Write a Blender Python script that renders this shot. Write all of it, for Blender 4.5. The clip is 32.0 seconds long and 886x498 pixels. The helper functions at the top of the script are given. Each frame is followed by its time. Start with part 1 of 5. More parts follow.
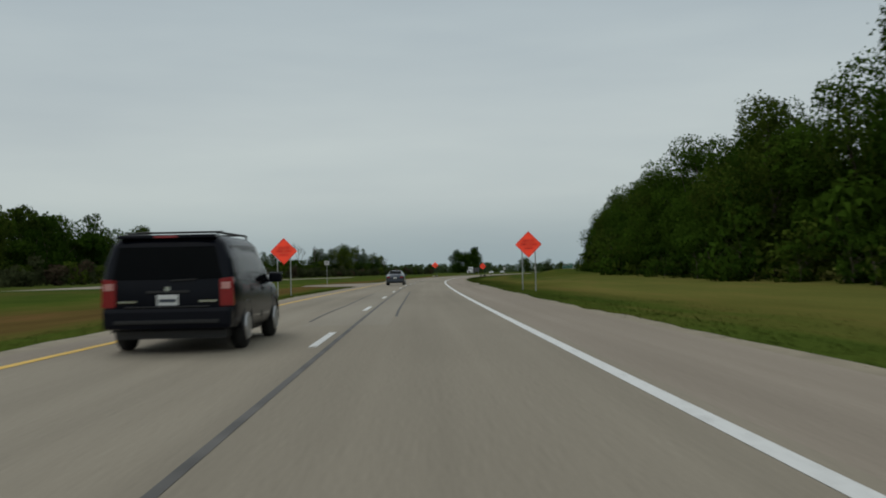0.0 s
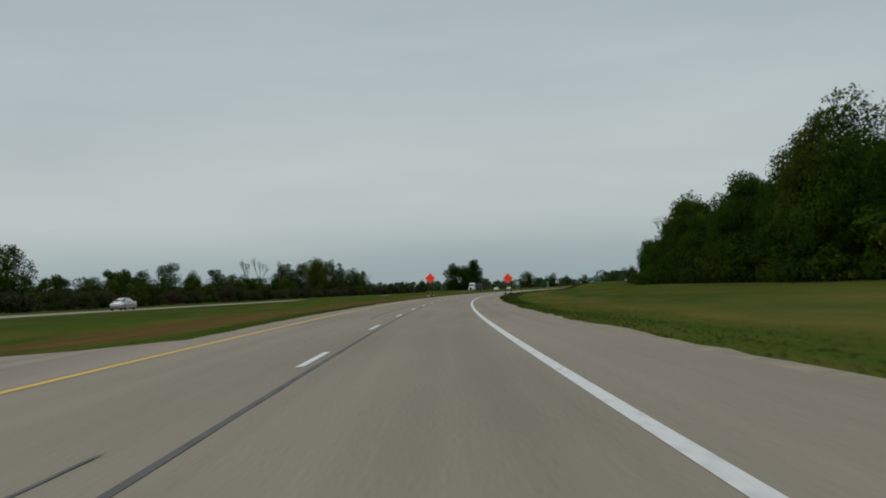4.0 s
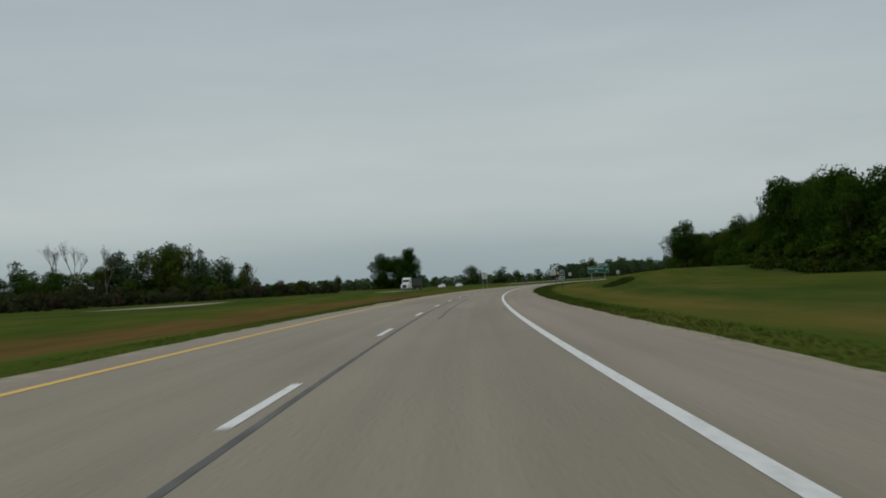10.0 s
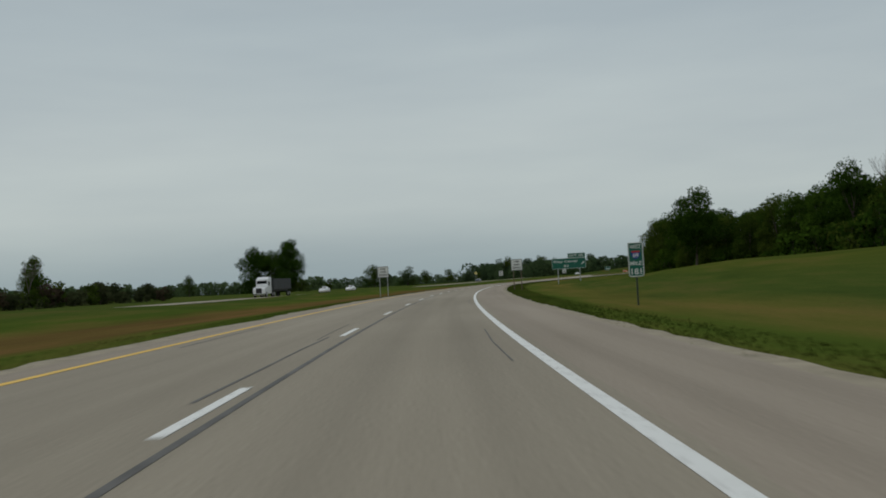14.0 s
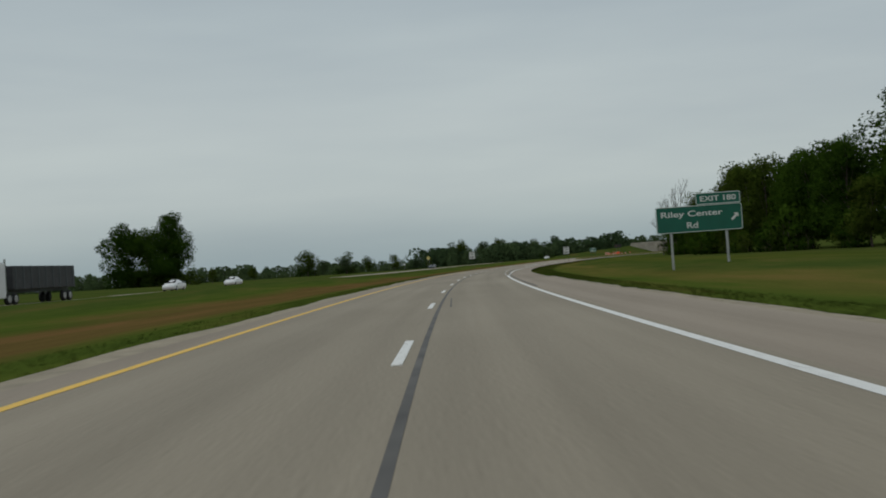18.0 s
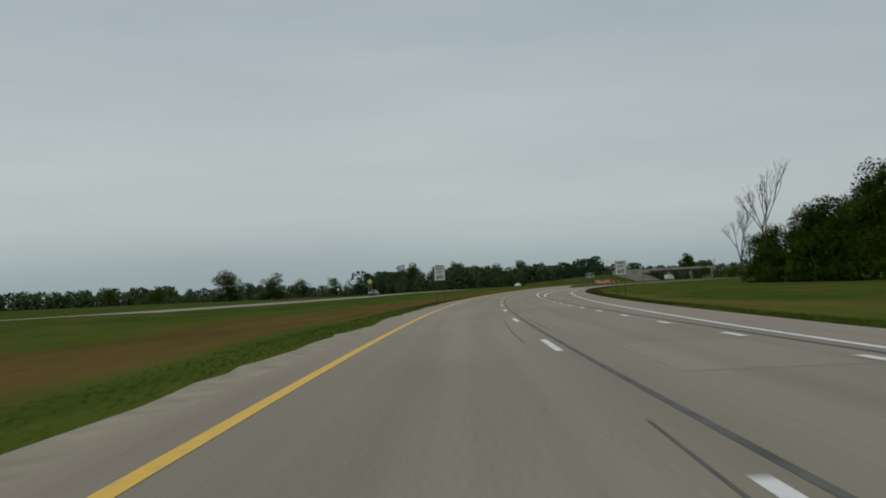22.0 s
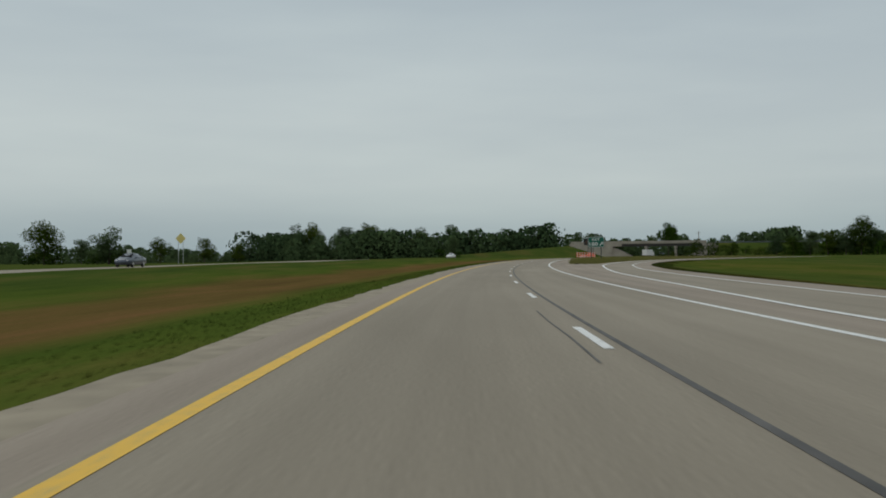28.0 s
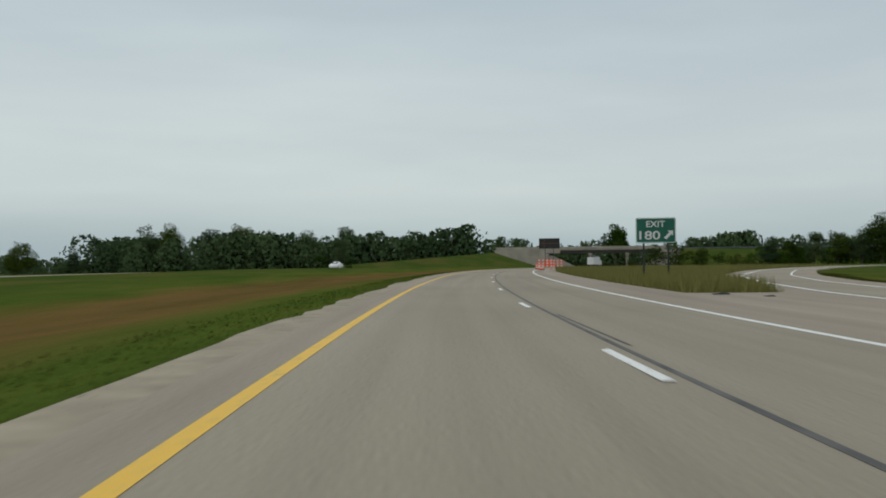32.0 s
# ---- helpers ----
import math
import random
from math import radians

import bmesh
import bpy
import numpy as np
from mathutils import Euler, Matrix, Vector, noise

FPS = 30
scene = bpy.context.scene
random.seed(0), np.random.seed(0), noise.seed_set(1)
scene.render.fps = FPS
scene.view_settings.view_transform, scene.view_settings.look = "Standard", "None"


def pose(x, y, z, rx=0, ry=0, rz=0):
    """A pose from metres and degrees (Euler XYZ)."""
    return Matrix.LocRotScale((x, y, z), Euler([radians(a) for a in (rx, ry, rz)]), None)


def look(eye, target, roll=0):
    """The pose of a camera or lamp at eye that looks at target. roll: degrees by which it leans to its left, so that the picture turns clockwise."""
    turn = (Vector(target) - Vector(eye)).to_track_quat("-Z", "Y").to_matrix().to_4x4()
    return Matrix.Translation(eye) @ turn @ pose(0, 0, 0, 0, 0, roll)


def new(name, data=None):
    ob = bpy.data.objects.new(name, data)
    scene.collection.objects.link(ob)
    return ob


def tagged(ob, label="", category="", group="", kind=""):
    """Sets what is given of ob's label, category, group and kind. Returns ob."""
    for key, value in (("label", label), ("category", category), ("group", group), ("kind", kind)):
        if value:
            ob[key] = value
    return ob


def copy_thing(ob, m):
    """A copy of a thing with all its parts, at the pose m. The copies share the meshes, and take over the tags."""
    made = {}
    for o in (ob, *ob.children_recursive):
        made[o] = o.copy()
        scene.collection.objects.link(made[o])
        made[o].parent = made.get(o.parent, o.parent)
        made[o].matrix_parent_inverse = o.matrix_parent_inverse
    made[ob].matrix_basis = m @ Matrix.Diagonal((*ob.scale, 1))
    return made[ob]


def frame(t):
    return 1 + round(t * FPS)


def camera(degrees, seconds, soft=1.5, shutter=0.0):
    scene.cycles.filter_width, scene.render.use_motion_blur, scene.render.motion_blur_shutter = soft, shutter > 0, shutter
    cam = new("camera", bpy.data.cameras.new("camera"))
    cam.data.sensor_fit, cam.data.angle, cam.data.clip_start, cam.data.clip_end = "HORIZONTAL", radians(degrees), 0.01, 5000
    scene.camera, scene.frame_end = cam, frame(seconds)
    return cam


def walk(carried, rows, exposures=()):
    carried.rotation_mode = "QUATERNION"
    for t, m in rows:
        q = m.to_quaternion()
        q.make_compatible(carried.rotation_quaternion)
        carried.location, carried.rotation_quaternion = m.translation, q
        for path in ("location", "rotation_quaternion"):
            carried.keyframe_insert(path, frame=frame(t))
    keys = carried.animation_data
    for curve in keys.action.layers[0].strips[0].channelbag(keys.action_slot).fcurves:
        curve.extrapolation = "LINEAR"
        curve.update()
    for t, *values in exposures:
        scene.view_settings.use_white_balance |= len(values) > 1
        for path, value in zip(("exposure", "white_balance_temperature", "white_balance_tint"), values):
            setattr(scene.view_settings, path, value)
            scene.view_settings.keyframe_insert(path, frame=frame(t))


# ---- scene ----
cam = camera(47.07, 32.0, soft=1.8, shutter=0.3)
PATH = [
    (0.0, 0.12, -0.00, 1.09, 91.35, 1.24, -0.71),
    (0.5, -0.08, 13.43, 1.09, 92.43, 0.84, -0.31),
    (1.0, -0.25, 26.84, 1.09, 91.62, 0.67, -0.45),
    (1.5, -0.36, 40.21, 1.09, 91.92, 0.81, -0.34),
    (2.0, -0.39, 53.52, 1.09, 91.66, 1.11, -1.36),
    (2.5, -0.33, 66.77, 1.09, 93.18, 1.25, -0.98),
    (3.0, -0.22, 80.00, 1.09, 92.49, 2.05, -0.94),
    (3.5, -0.06, 93.23, 1.09, 92.30, 2.25, -0.84),
    (4.0, 0.11, 106.48, 1.09, 92.34, 2.38, -1.14),
    (4.5, 0.31, 119.76, 1.09, 92.39, 2.50, -1.44),
    (5.0, 0.56, 133.06, 1.09, 92.45, 2.63, -1.74),
    (5.5, 0.85, 146.36, 1.09, 92.49, 2.76, -2.04),
    (6.0, 1.21, 159.62, 1.09, 91.82, 4.01, -2.78),
    (6.5, 1.64, 172.84, 1.09, 92.00, 3.32, -2.72),
    (7.0, 2.17, 186.03, 1.09, 91.86, 2.84, -2.76),
    (7.5, 2.82, 199.22, 1.09, 93.11, 2.19, -3.15),
    (8.0, 3.59, 212.44, 1.09, 91.71, 2.79, -3.61),
    (8.5, 4.49, 225.72, 1.09, 91.39, 3.03, -3.33),
    (9.0, 5.49, 239.06, 1.09, 92.47, 3.00, -3.93),
    (9.5, 6.60, 252.43, 1.09, 91.11, 2.66, -4.36),
    (10.0, 7.84, 265.81, 1.09, 92.06, 3.11, -4.83),
    (10.5, 9.19, 279.18, 1.09, 92.12, 3.38, -5.31),
    (11.0, 10.69, 292.52, 1.09, 92.25, 2.86, -6.04),
    (11.5, 12.30, 305.84, 1.09, 92.35, 3.62, -7.98),
    (12.0, 14.02, 319.11, 1.09, 91.90, 3.38, -8.22),
    (12.5, 15.85, 332.35, 1.09, 91.26, 2.87, -8.88),
    (13.0, 17.76, 345.56, 1.09, 90.98, 2.69, -9.36),
    (13.5, 19.78, 358.73, 1.09, 91.17, 3.10, -9.83),
    (14.0, 21.89, 371.85, 1.09, 91.89, 3.21, -10.19),
    (14.5, 24.09, 384.90, 1.09, 91.72, 2.58, -10.43),
    (15.0, 26.35, 397.86, 1.09, 91.48, 2.73, -10.79),
    (15.5, 28.66, 410.70, 1.09, 91.23, 2.89, -11.15),
    (16.0, 30.98, 423.41, 1.09, 90.99, 3.03, -11.52),
    (16.5, 33.32, 435.99, 1.09, 90.74, 3.19, -11.88),
    (17.0, 35.69, 448.45, 1.09, 89.54, 3.44, -12.41),
    (17.5, 38.09, 460.82, 1.09, 89.88, 3.26, -12.72),
    (18.0, 40.56, 473.15, 1.09, 90.98, 3.84, -13.27),
    (18.5, 43.11, 485.47, 1.09, 91.30, 3.53, -13.24),
    (19.0, 45.77, 497.81, 1.09, 92.15, 3.41, -13.41),
    (19.5, 48.56, 510.17, 1.09, 91.47, 3.08, -13.68),
    (20.0, 51.49, 522.55, 1.09, 91.61, 3.09, -14.40),
    (20.5, 54.58, 534.91, 1.09, 91.30, 2.22, -15.01),
    (21.0, 57.84, 547.22, 1.09, 91.97, 2.79, -15.27),
    (21.5, 61.23, 559.44, 1.09, 91.25, 2.10, -15.99),
    (22.0, 64.73, 571.51, 1.09, 92.35, 2.57, -16.13),
    (22.5, 68.33, 583.41, 1.09, 91.92, 1.94, -16.72),
    (23.0, 72.01, 595.12, 1.09, 91.45, 2.01, -17.13),
    (23.5, 75.76, 606.67, 1.09, 92.70, 2.18, -17.70),
    (24.0, 79.56, 618.05, 1.09, 91.65, 2.00, -17.91),
    (24.5, 83.41, 629.29, 1.09, 92.08, 2.54, -18.54),
    (25.0, 87.31, 640.41, 1.09, 92.11, 2.77, -19.32),
    (25.5, 91.26, 651.43, 1.09, 91.38, 2.33, -19.63),
    (26.0, 95.25, 662.36, 1.09, 91.29, 1.99, -19.77),
    (26.5, 99.27, 673.24, 1.09, 91.20, 1.66, -19.92),
    (27.0, 103.33, 684.07, 1.09, 91.12, 1.34, -20.07),
    (27.5, 107.44, 694.88, 1.09, 91.03, 1.01, -20.22),
    (28.0, 111.60, 705.68, 1.10, 90.59, 0.50, -20.42),
    (28.5, 115.84, 716.48, 1.11, 91.07, 1.75, -21.23),
    (29.0, 120.17, 727.30, 1.12, 90.53, 1.39, -21.54),
    (29.5, 124.61, 738.14, 1.15, 90.13, 1.47, -21.96),
    (30.0, 129.17, 749.01, 1.17, 90.04, 1.42, -22.57),
    (30.5, 133.86, 759.91, 1.21, 89.92, 1.42, -23.22),
    (31.0, 138.67, 770.81, 1.24, 89.31, 2.14, -23.66),
    (31.5, 143.59, 781.72, 1.29, 90.47, 1.80, -24.52),
    (32.0, 148.56, 792.63, 1.34, 91.09, 0.58, -25.85),]
walk(cam, [(t, pose(*p)) for t, *p in PATH], [(0, 0.13), (10, 0.06), (26, 0.06), (28, 0.17), (30, 0.24), (32, 0.38)])

# ---- world and light: a closed overcast sky in the late morning ----
world = bpy.data.worlds.new("overcast_sky")
scene.world = world
world.use_nodes = True
wn, wl = world.node_tree.nodes, world.node_tree.links
wn.clear()
w_out = wn.new("ShaderNodeOutputWorld")
w_bg = wn.new("ShaderNodeBackground")
w_sky = wn.new("ShaderNodeTexSky")
w_sky.sky_type = "NISHITA"
w_sky.sun_disc = False
w_sky.sun_elevation, w_sky.sun_rotation = radians(50), radians(200)
w_sky.air_density, w_sky.dust_density = 1.0, 4.0
w_geo = wn.new("ShaderNodeTexCoord")
w_map = wn.new("ShaderNodeMapping")
w_map.inputs["Scale"].default_value = (1.6, 1.6, 9.0)
w_noise = wn.new("ShaderNodeTexNoise")
w_noise.inputs["Scale"].default_value = 1.3
w_noise.inputs["Detail"].default_value = 5.0
w_noise.inputs["Roughness"].default_value = 0.5
w_ramp = wn.new("ShaderNodeValToRGB")
w_ramp.color_ramp.elements[0].position, w_ramp.color_ramp.elements[0].color = 0.30, (0.89, 0.90, 0.92, 1)
w_ramp.color_ramp.elements[1].position, w_ramp.color_ramp.elements[1].color = 0.72, (1.08, 1.07, 1.05, 1)
w_sep = wn.new("ShaderNodeSeparateXYZ")
w_grad = wn.new("ShaderNodeMapRange")
w_grad.inputs["From Min"].default_value, w_grad.inputs["From Max"].default_value = 0.0, 0.5
# cloud brightness by height: dim at the horizon, brightest low down, greyer above
w_level = wn.new("ShaderNodeValToRGB")
for k, (h, c) in enumerate(((0.0, (3.00, 3.76, 3.98)), (0.025, (3.52, 4.24, 4.38)), (0.075, (4.68, 5.25, 5.24)), (0.14, (4.68, 5.22, 5.24)), (0.25, (4.05, 4.66, 4.86)), (0.5, (4.2, 4.7, 4.8)))):
    if k > 1:
        w_level.color_ramp.elements.new(h / 0.5)
    w_level.color_ramp.elements[k].position = h / 0.5
    w_level.color_ramp.elements[k].color = (*c, 1)
w_hor = wn.new("ShaderNodeMix")
w_hor.data_type, w_hor.blend_type = "RGBA", "MULTIPLY"
w_hor.inputs[0].default_value = 1.0
w_mix = wn.new("ShaderNodeMix")
w_mix.data_type = "RGBA"
w_mix.inputs[0].default_value = 0.9
w_bg.inputs["Strength"].default_value = 0.1
wl.new(w_geo.outputs["Generated"], w_map.inputs["Vector"])
wl.new(w_map.outputs["Vector"], w_noise.inputs["Vector"])
wl.new(w_noise.outputs["Fac"], w_ramp.inputs["Fac"])
wl.new(w_geo.outputs["Generated"], w_sep.inputs["Vector"])
wl.new(w_sep.outputs["Z"], w_grad.inputs["Value"])
wl.new(w_grad.outputs["Result"], w_level.inputs["Fac"])
wl.new(w_level.outputs["Color"], w_hor.inputs[6])
wl.new(w_ramp.outputs["Color"], w_hor.inputs[7])
wl.new(w_sky.outputs["Color"], w_mix.inputs[6])
wl.new(w_hor.outputs[2], w_mix.inputs[7])
wl.new(w_mix.outputs[2], w_bg.inputs["Color"])
wl.new(w_bg.outputs["Background"], w_out.inputs["Surface"])
sun_data = bpy.data.lights.new("sun", "SUN")
sun_data.energy, sun_data.angle, sun_data.color = 0.5, radians(30), (1.0, 0.97, 0.92)
sun = new("sun", sun_data)
sun.matrix_world = look((0, 0, 100), (40, -60, 0))


# ---- materials ----
def shader(name, rough=0.8, metal=0.0, coords="Object"):
    m = bpy.data.materials.new(name)
    m.use_nodes = True
    nt = m.node_tree
    b = nt.nodes["Principled BSDF"]
    b.inputs["Roughness"].default_value, b.inputs["Metallic"].default_value = rough, metal
    tc = nt.nodes.new("ShaderNodeTexCoord")
    return m, nt, b, tc.outputs[coords]


def noise_of(nt, vec, scale, detail=4.0, stretch=(1, 1, 1), rough=0.55):
    mp = nt.nodes.new("ShaderNodeMapping")
    mp.inputs["Scale"].default_value = stretch
    n = nt.nodes.new("ShaderNodeTexNoise")
    n.inputs["Scale"].default_value, n.inputs["Detail"].default_value = scale, detail
    n.inputs["Roughness"].default_value = rough
    nt.links.new(vec, mp.inputs["Vector"])
    nt.links.new(mp.outputs["Vector"], n.inputs["Vector"])
    return n.outputs["Fac"]


def ramp_of(nt, fac, stops):
    r = nt.nodes.new("ShaderNodeValToRGB")
    els = r.color_ramp.elements
    while len(els) < len(stops):
        els.new(0.5)
    for e, (p, c) in zip(els, stops):
        e.position, e.color = p, (*c, 1)
    nt.links.new(fac, r.inputs["Fac"])
    return r.outputs["Color"]


def blend(nt, fac, a, b, kind="MIX"):
    m = nt.nodes.new("ShaderNodeMix")
    m.data_type, m.blend_type = "RGBA", kind
    for sock, v in ((m.inputs[0], fac), (m.inputs[6], a), (m.inputs[7], b)):
        if isinstance(v, (int, float)):
            sock.default_value = v
        elif isinstance(v, tuple):
            sock.default_value = (*v, 1)
        else:
            nt.links.new(v, sock)
    return m.outputs[2]


def bump_of(nt, b, height, strength=0.3, dist=0.02):
    n = nt.nodes.new("ShaderNodeBump")
    n.inputs["Strength"].default_value, n.inputs["Distance"].default_value = strength, dist
    nt.links.new(height, n.inputs["Height"])
    nt.links.new(n.outputs["Normal"], b.inputs["Normal"])


def plain(name, color, rough=0.5, metal=0.0, vary=0.12, scale=6.0, bump=0.0, coat=0.0):
    m, nt, b, v = shader(name, rough, metal)
    f = noise_of(nt, v, scale)
    lo, hi = tuple(c * (1 - vary) for c in color), tuple(min(1, c * (1 + vary)) for c in color)
    nt.links.new(ramp_of(nt, f, [(0.3, lo), (0.7, hi)]), b.inputs["Base Color"])
    if bump:
        bump_of(nt, b, noise_of(nt, v, scale * 8), bump, 0.01)
    if coat:
        b.inputs["Coat Weight"].default_value = coat
    return m


def road_surface(name, dark, light, streak=0.25):
    m, nt, b, v = shader(name, 0.85, 0, "UV")
    big = noise_of(nt, v, 0.05, 4, (1, 4, 1))
    along = noise_of(nt, v, 0.9, 3, (0.02, 1.4, 1))
    fine = noise_of(nt, v, 22, 3)
    c = ramp_of(nt, big, [(0.3, dark), (0.7, light)])
    c = blend(nt, streak, c, ramp_of(nt, along, [(0.3, tuple(x * 0.55 for x in dark)), (0.65, light)]), "MIX")
    c = blend(nt, 0.35, c, ramp_of(nt, fine, [(0.35, (0.35, 0.35, 0.35)), (0.65, (0.72, 0.72, 0.72))]), "OVERLAY")
    nt.links.new(c, b.inputs["Base Color"])
    b.inputs["Specular IOR Level"].default_value = 0.2
    bump_of(nt, b, fine, 0.35, 0.006)
    return m


M_CONCRETE = road_surface("worn_concrete", (0.254, 0.219, 0.168), (0.334, 0.290, 0.226))
M_SHOULDER = road_surface("shoulder_asphalt", (0.272, 0.226, 0.176), (0.352, 0.296, 0.238), 0.3)
M_GRAVEL = plain("gravel", (0.30, 0.255, 0.185), 0.95, 0, 0.22, 1.5, 0.4)
M_PATCH = road_surface("pale_patch", (0.268, 0.236, 0.186), (0.345, 0.305, 0.245), 0.2)
M_TAR = plain("tar", (0.075, 0.07, 0.065), 0.7, 0, 0.5, 1.2)


def worn_paint(name, color, under):
    m, nt, b, v = shader(name, 0.6, 0, "Object")
    n = noise_of(nt, v, 7, 6, (1, 1, 1), 0.7)
    nt.links.new(blend(nt, ramp_of(nt, n, [(0.36, (0, 0, 0)), (0.46, (1, 1, 1))]), under, color), b.inputs["Base Color"])
    return m


M_WHITE_LINE = worn_paint("white_road_paint", (0.78, 0.78, 0.76), (0.45, 0.44, 0.42))
M_YELLOW_LINE = worn_paint("yellow_road_paint", (0.80, 0.47, 0.03), (0.5, 0.36, 0.1))


def grass_ground(name, blades=False):
    m, nt, b, v = shader(name, 0.95, 0, "UV")
    b.inputs["Specular IOR Level"].default_value = 0.0
    sep = nt.nodes.new("ShaderNodeSeparateXYZ")
    nt.links.new(v, sep.inputs["Vector"])
    wob = noise_of(nt, v, 0.12, 3, (0.25, 1, 1))
    mad = nt.nodes.new("ShaderNodeMath")
    mad.operation = "MULTIPLY_ADD"
    mad.inputs[1].default_value = 9.0
    nt.links.new(wob, mad.inputs[0])
    nt.links.new(sep.outputs["Y"], mad.inputs[2])
    rng = nt.nodes.new("ShaderNodeMapRange")
    rng.inputs["From Min"].default_value, rng.inputs["From Max"].default_value = -60.0, 40.0
    nt.links.new(mad.outputs[0], rng.inputs["Value"])
    green, deep = (0.074, 0.106, 0.020), (0.053, 0.079, 0.021)
    red, straw = (0.166, 0.080, 0.040), (0.140, 0.118, 0.034)
    pos = lambda lat: (lat + 4.5 + 60) / 100
    bands = ramp_of(nt, rng.outputs["Result"], [(0.0, deep), (pos(-24), deep), (pos(-19), green), (pos(-16), red), (pos(-10.5), red),
                    (pos(-7.2), green), (pos(9.3), green), (pos(11.8), straw), (pos(13.6), straw), (pos(16.0), deep), (pos(23), (0.084, 0.096, 0.019)), (1.0, deep)])
    mott = noise_of(nt, v, 0.35, 6, (0.14, 1, 1), 0.65)
    # straw-headed grass along the first stretch of the verge
    early = nt.nodes.new("ShaderNodeMapRange")
    early.inputs["From Min"].default_value, early.inputs["From Max"].default_value = 190.0, 70.0
    early.inputs["To Max"].default_value = 0.8
    nt.links.new(sep.outputs["X"], early.inputs["Value"])
    side = nt.nodes.new("ShaderNodeMapRange")
    side.inputs["From Min"].default_value, side.inputs["From Max"].default_value = 14.0, 19.0
    nt.links.new(mad.outputs[0], side.inputs["Value"])
    both = nt.nodes.new("ShaderNodeMath")
    both.operation = "MULTIPLY"
    nt.links.new(early.outputs["Result"], both.inputs[0])
    nt.links.new(side.outputs["Result"], both.inputs[1])
    bands = blend(nt, both.outputs[0], bands, (0.225, 0.205, 0.060))
    c = blend(nt, 0.44, bands, ramp_of(nt, mott, [(0.34, (0.032, 0.058, 0.009)), (0.5, (0.072, 0.097, 0.016)), (0.66, (0.150, 0.112, 0.034))]))
    fine = noise_of(nt, v, 6, 4)
    c = blend(nt, 0.3, c, ramp_of(nt, fine, [(0.3, (0.34, 0.34, 0.34)), (0.7, (0.66, 0.66, 0.66))]), "OVERLAY")
    nt.links.new(c, b.inputs["Base Color"])
    if blades:
        geo = nt.nodes.new("ShaderNodeNewGeometry")
        c = blend(nt, 0.30, c, ramp_of(nt, geo.outputs["Random Per Island"], [(0.0, (0.49, 0.51, 0.47)), (0.6, (0.58, 0.58, 0.53)), (1.0, (0.78, 0.74, 0.60))]), "OVERLAY")
        nt.links.new(c, b.inputs["Base Color"])
        mixn = nt.nodes.new("ShaderNodeVectorMath")
        mixn.operation = "MULTIPLY_ADD"
        mixn.inputs[1].default_value, mixn.inputs[2].default_value = (0.16, 0.16, 0.16), (0, 0, 1)
        nt.links.new(geo.outputs["Normal"], mixn.inputs[0])
        nrm = nt.nodes.new("ShaderNodeVectorMath")
        nrm.operation = "NORMALIZE"
        nt.links.new(mixn.outputs[0], nrm.inputs[0])
        nt.links.new(nrm.outputs[0], b.inputs["Normal"])
        tr = nt.nodes.new("ShaderNodeBsdfTranslucent")
        nt.links.new(c, tr.inputs["Color"])
        mx = nt.nodes.new("ShaderNodeMixShader")
        mx.inputs[0].default_value = 0.12
        nt.links.new(b.outputs["BSDF"], mx.inputs[1])
        nt.links.new(tr.outputs["BSDF"], mx.inputs[2])
        nt.links.new(mx.outputs["Shader"], nt.nodes["Material Output"].inputs["Surface"])
    else:
        bump_of(nt, b, fine, 0.5, 0.08)
    return m


M_GRASS = grass_ground("mown_grass")
M_BLADE = grass_ground("grass_blades", True)


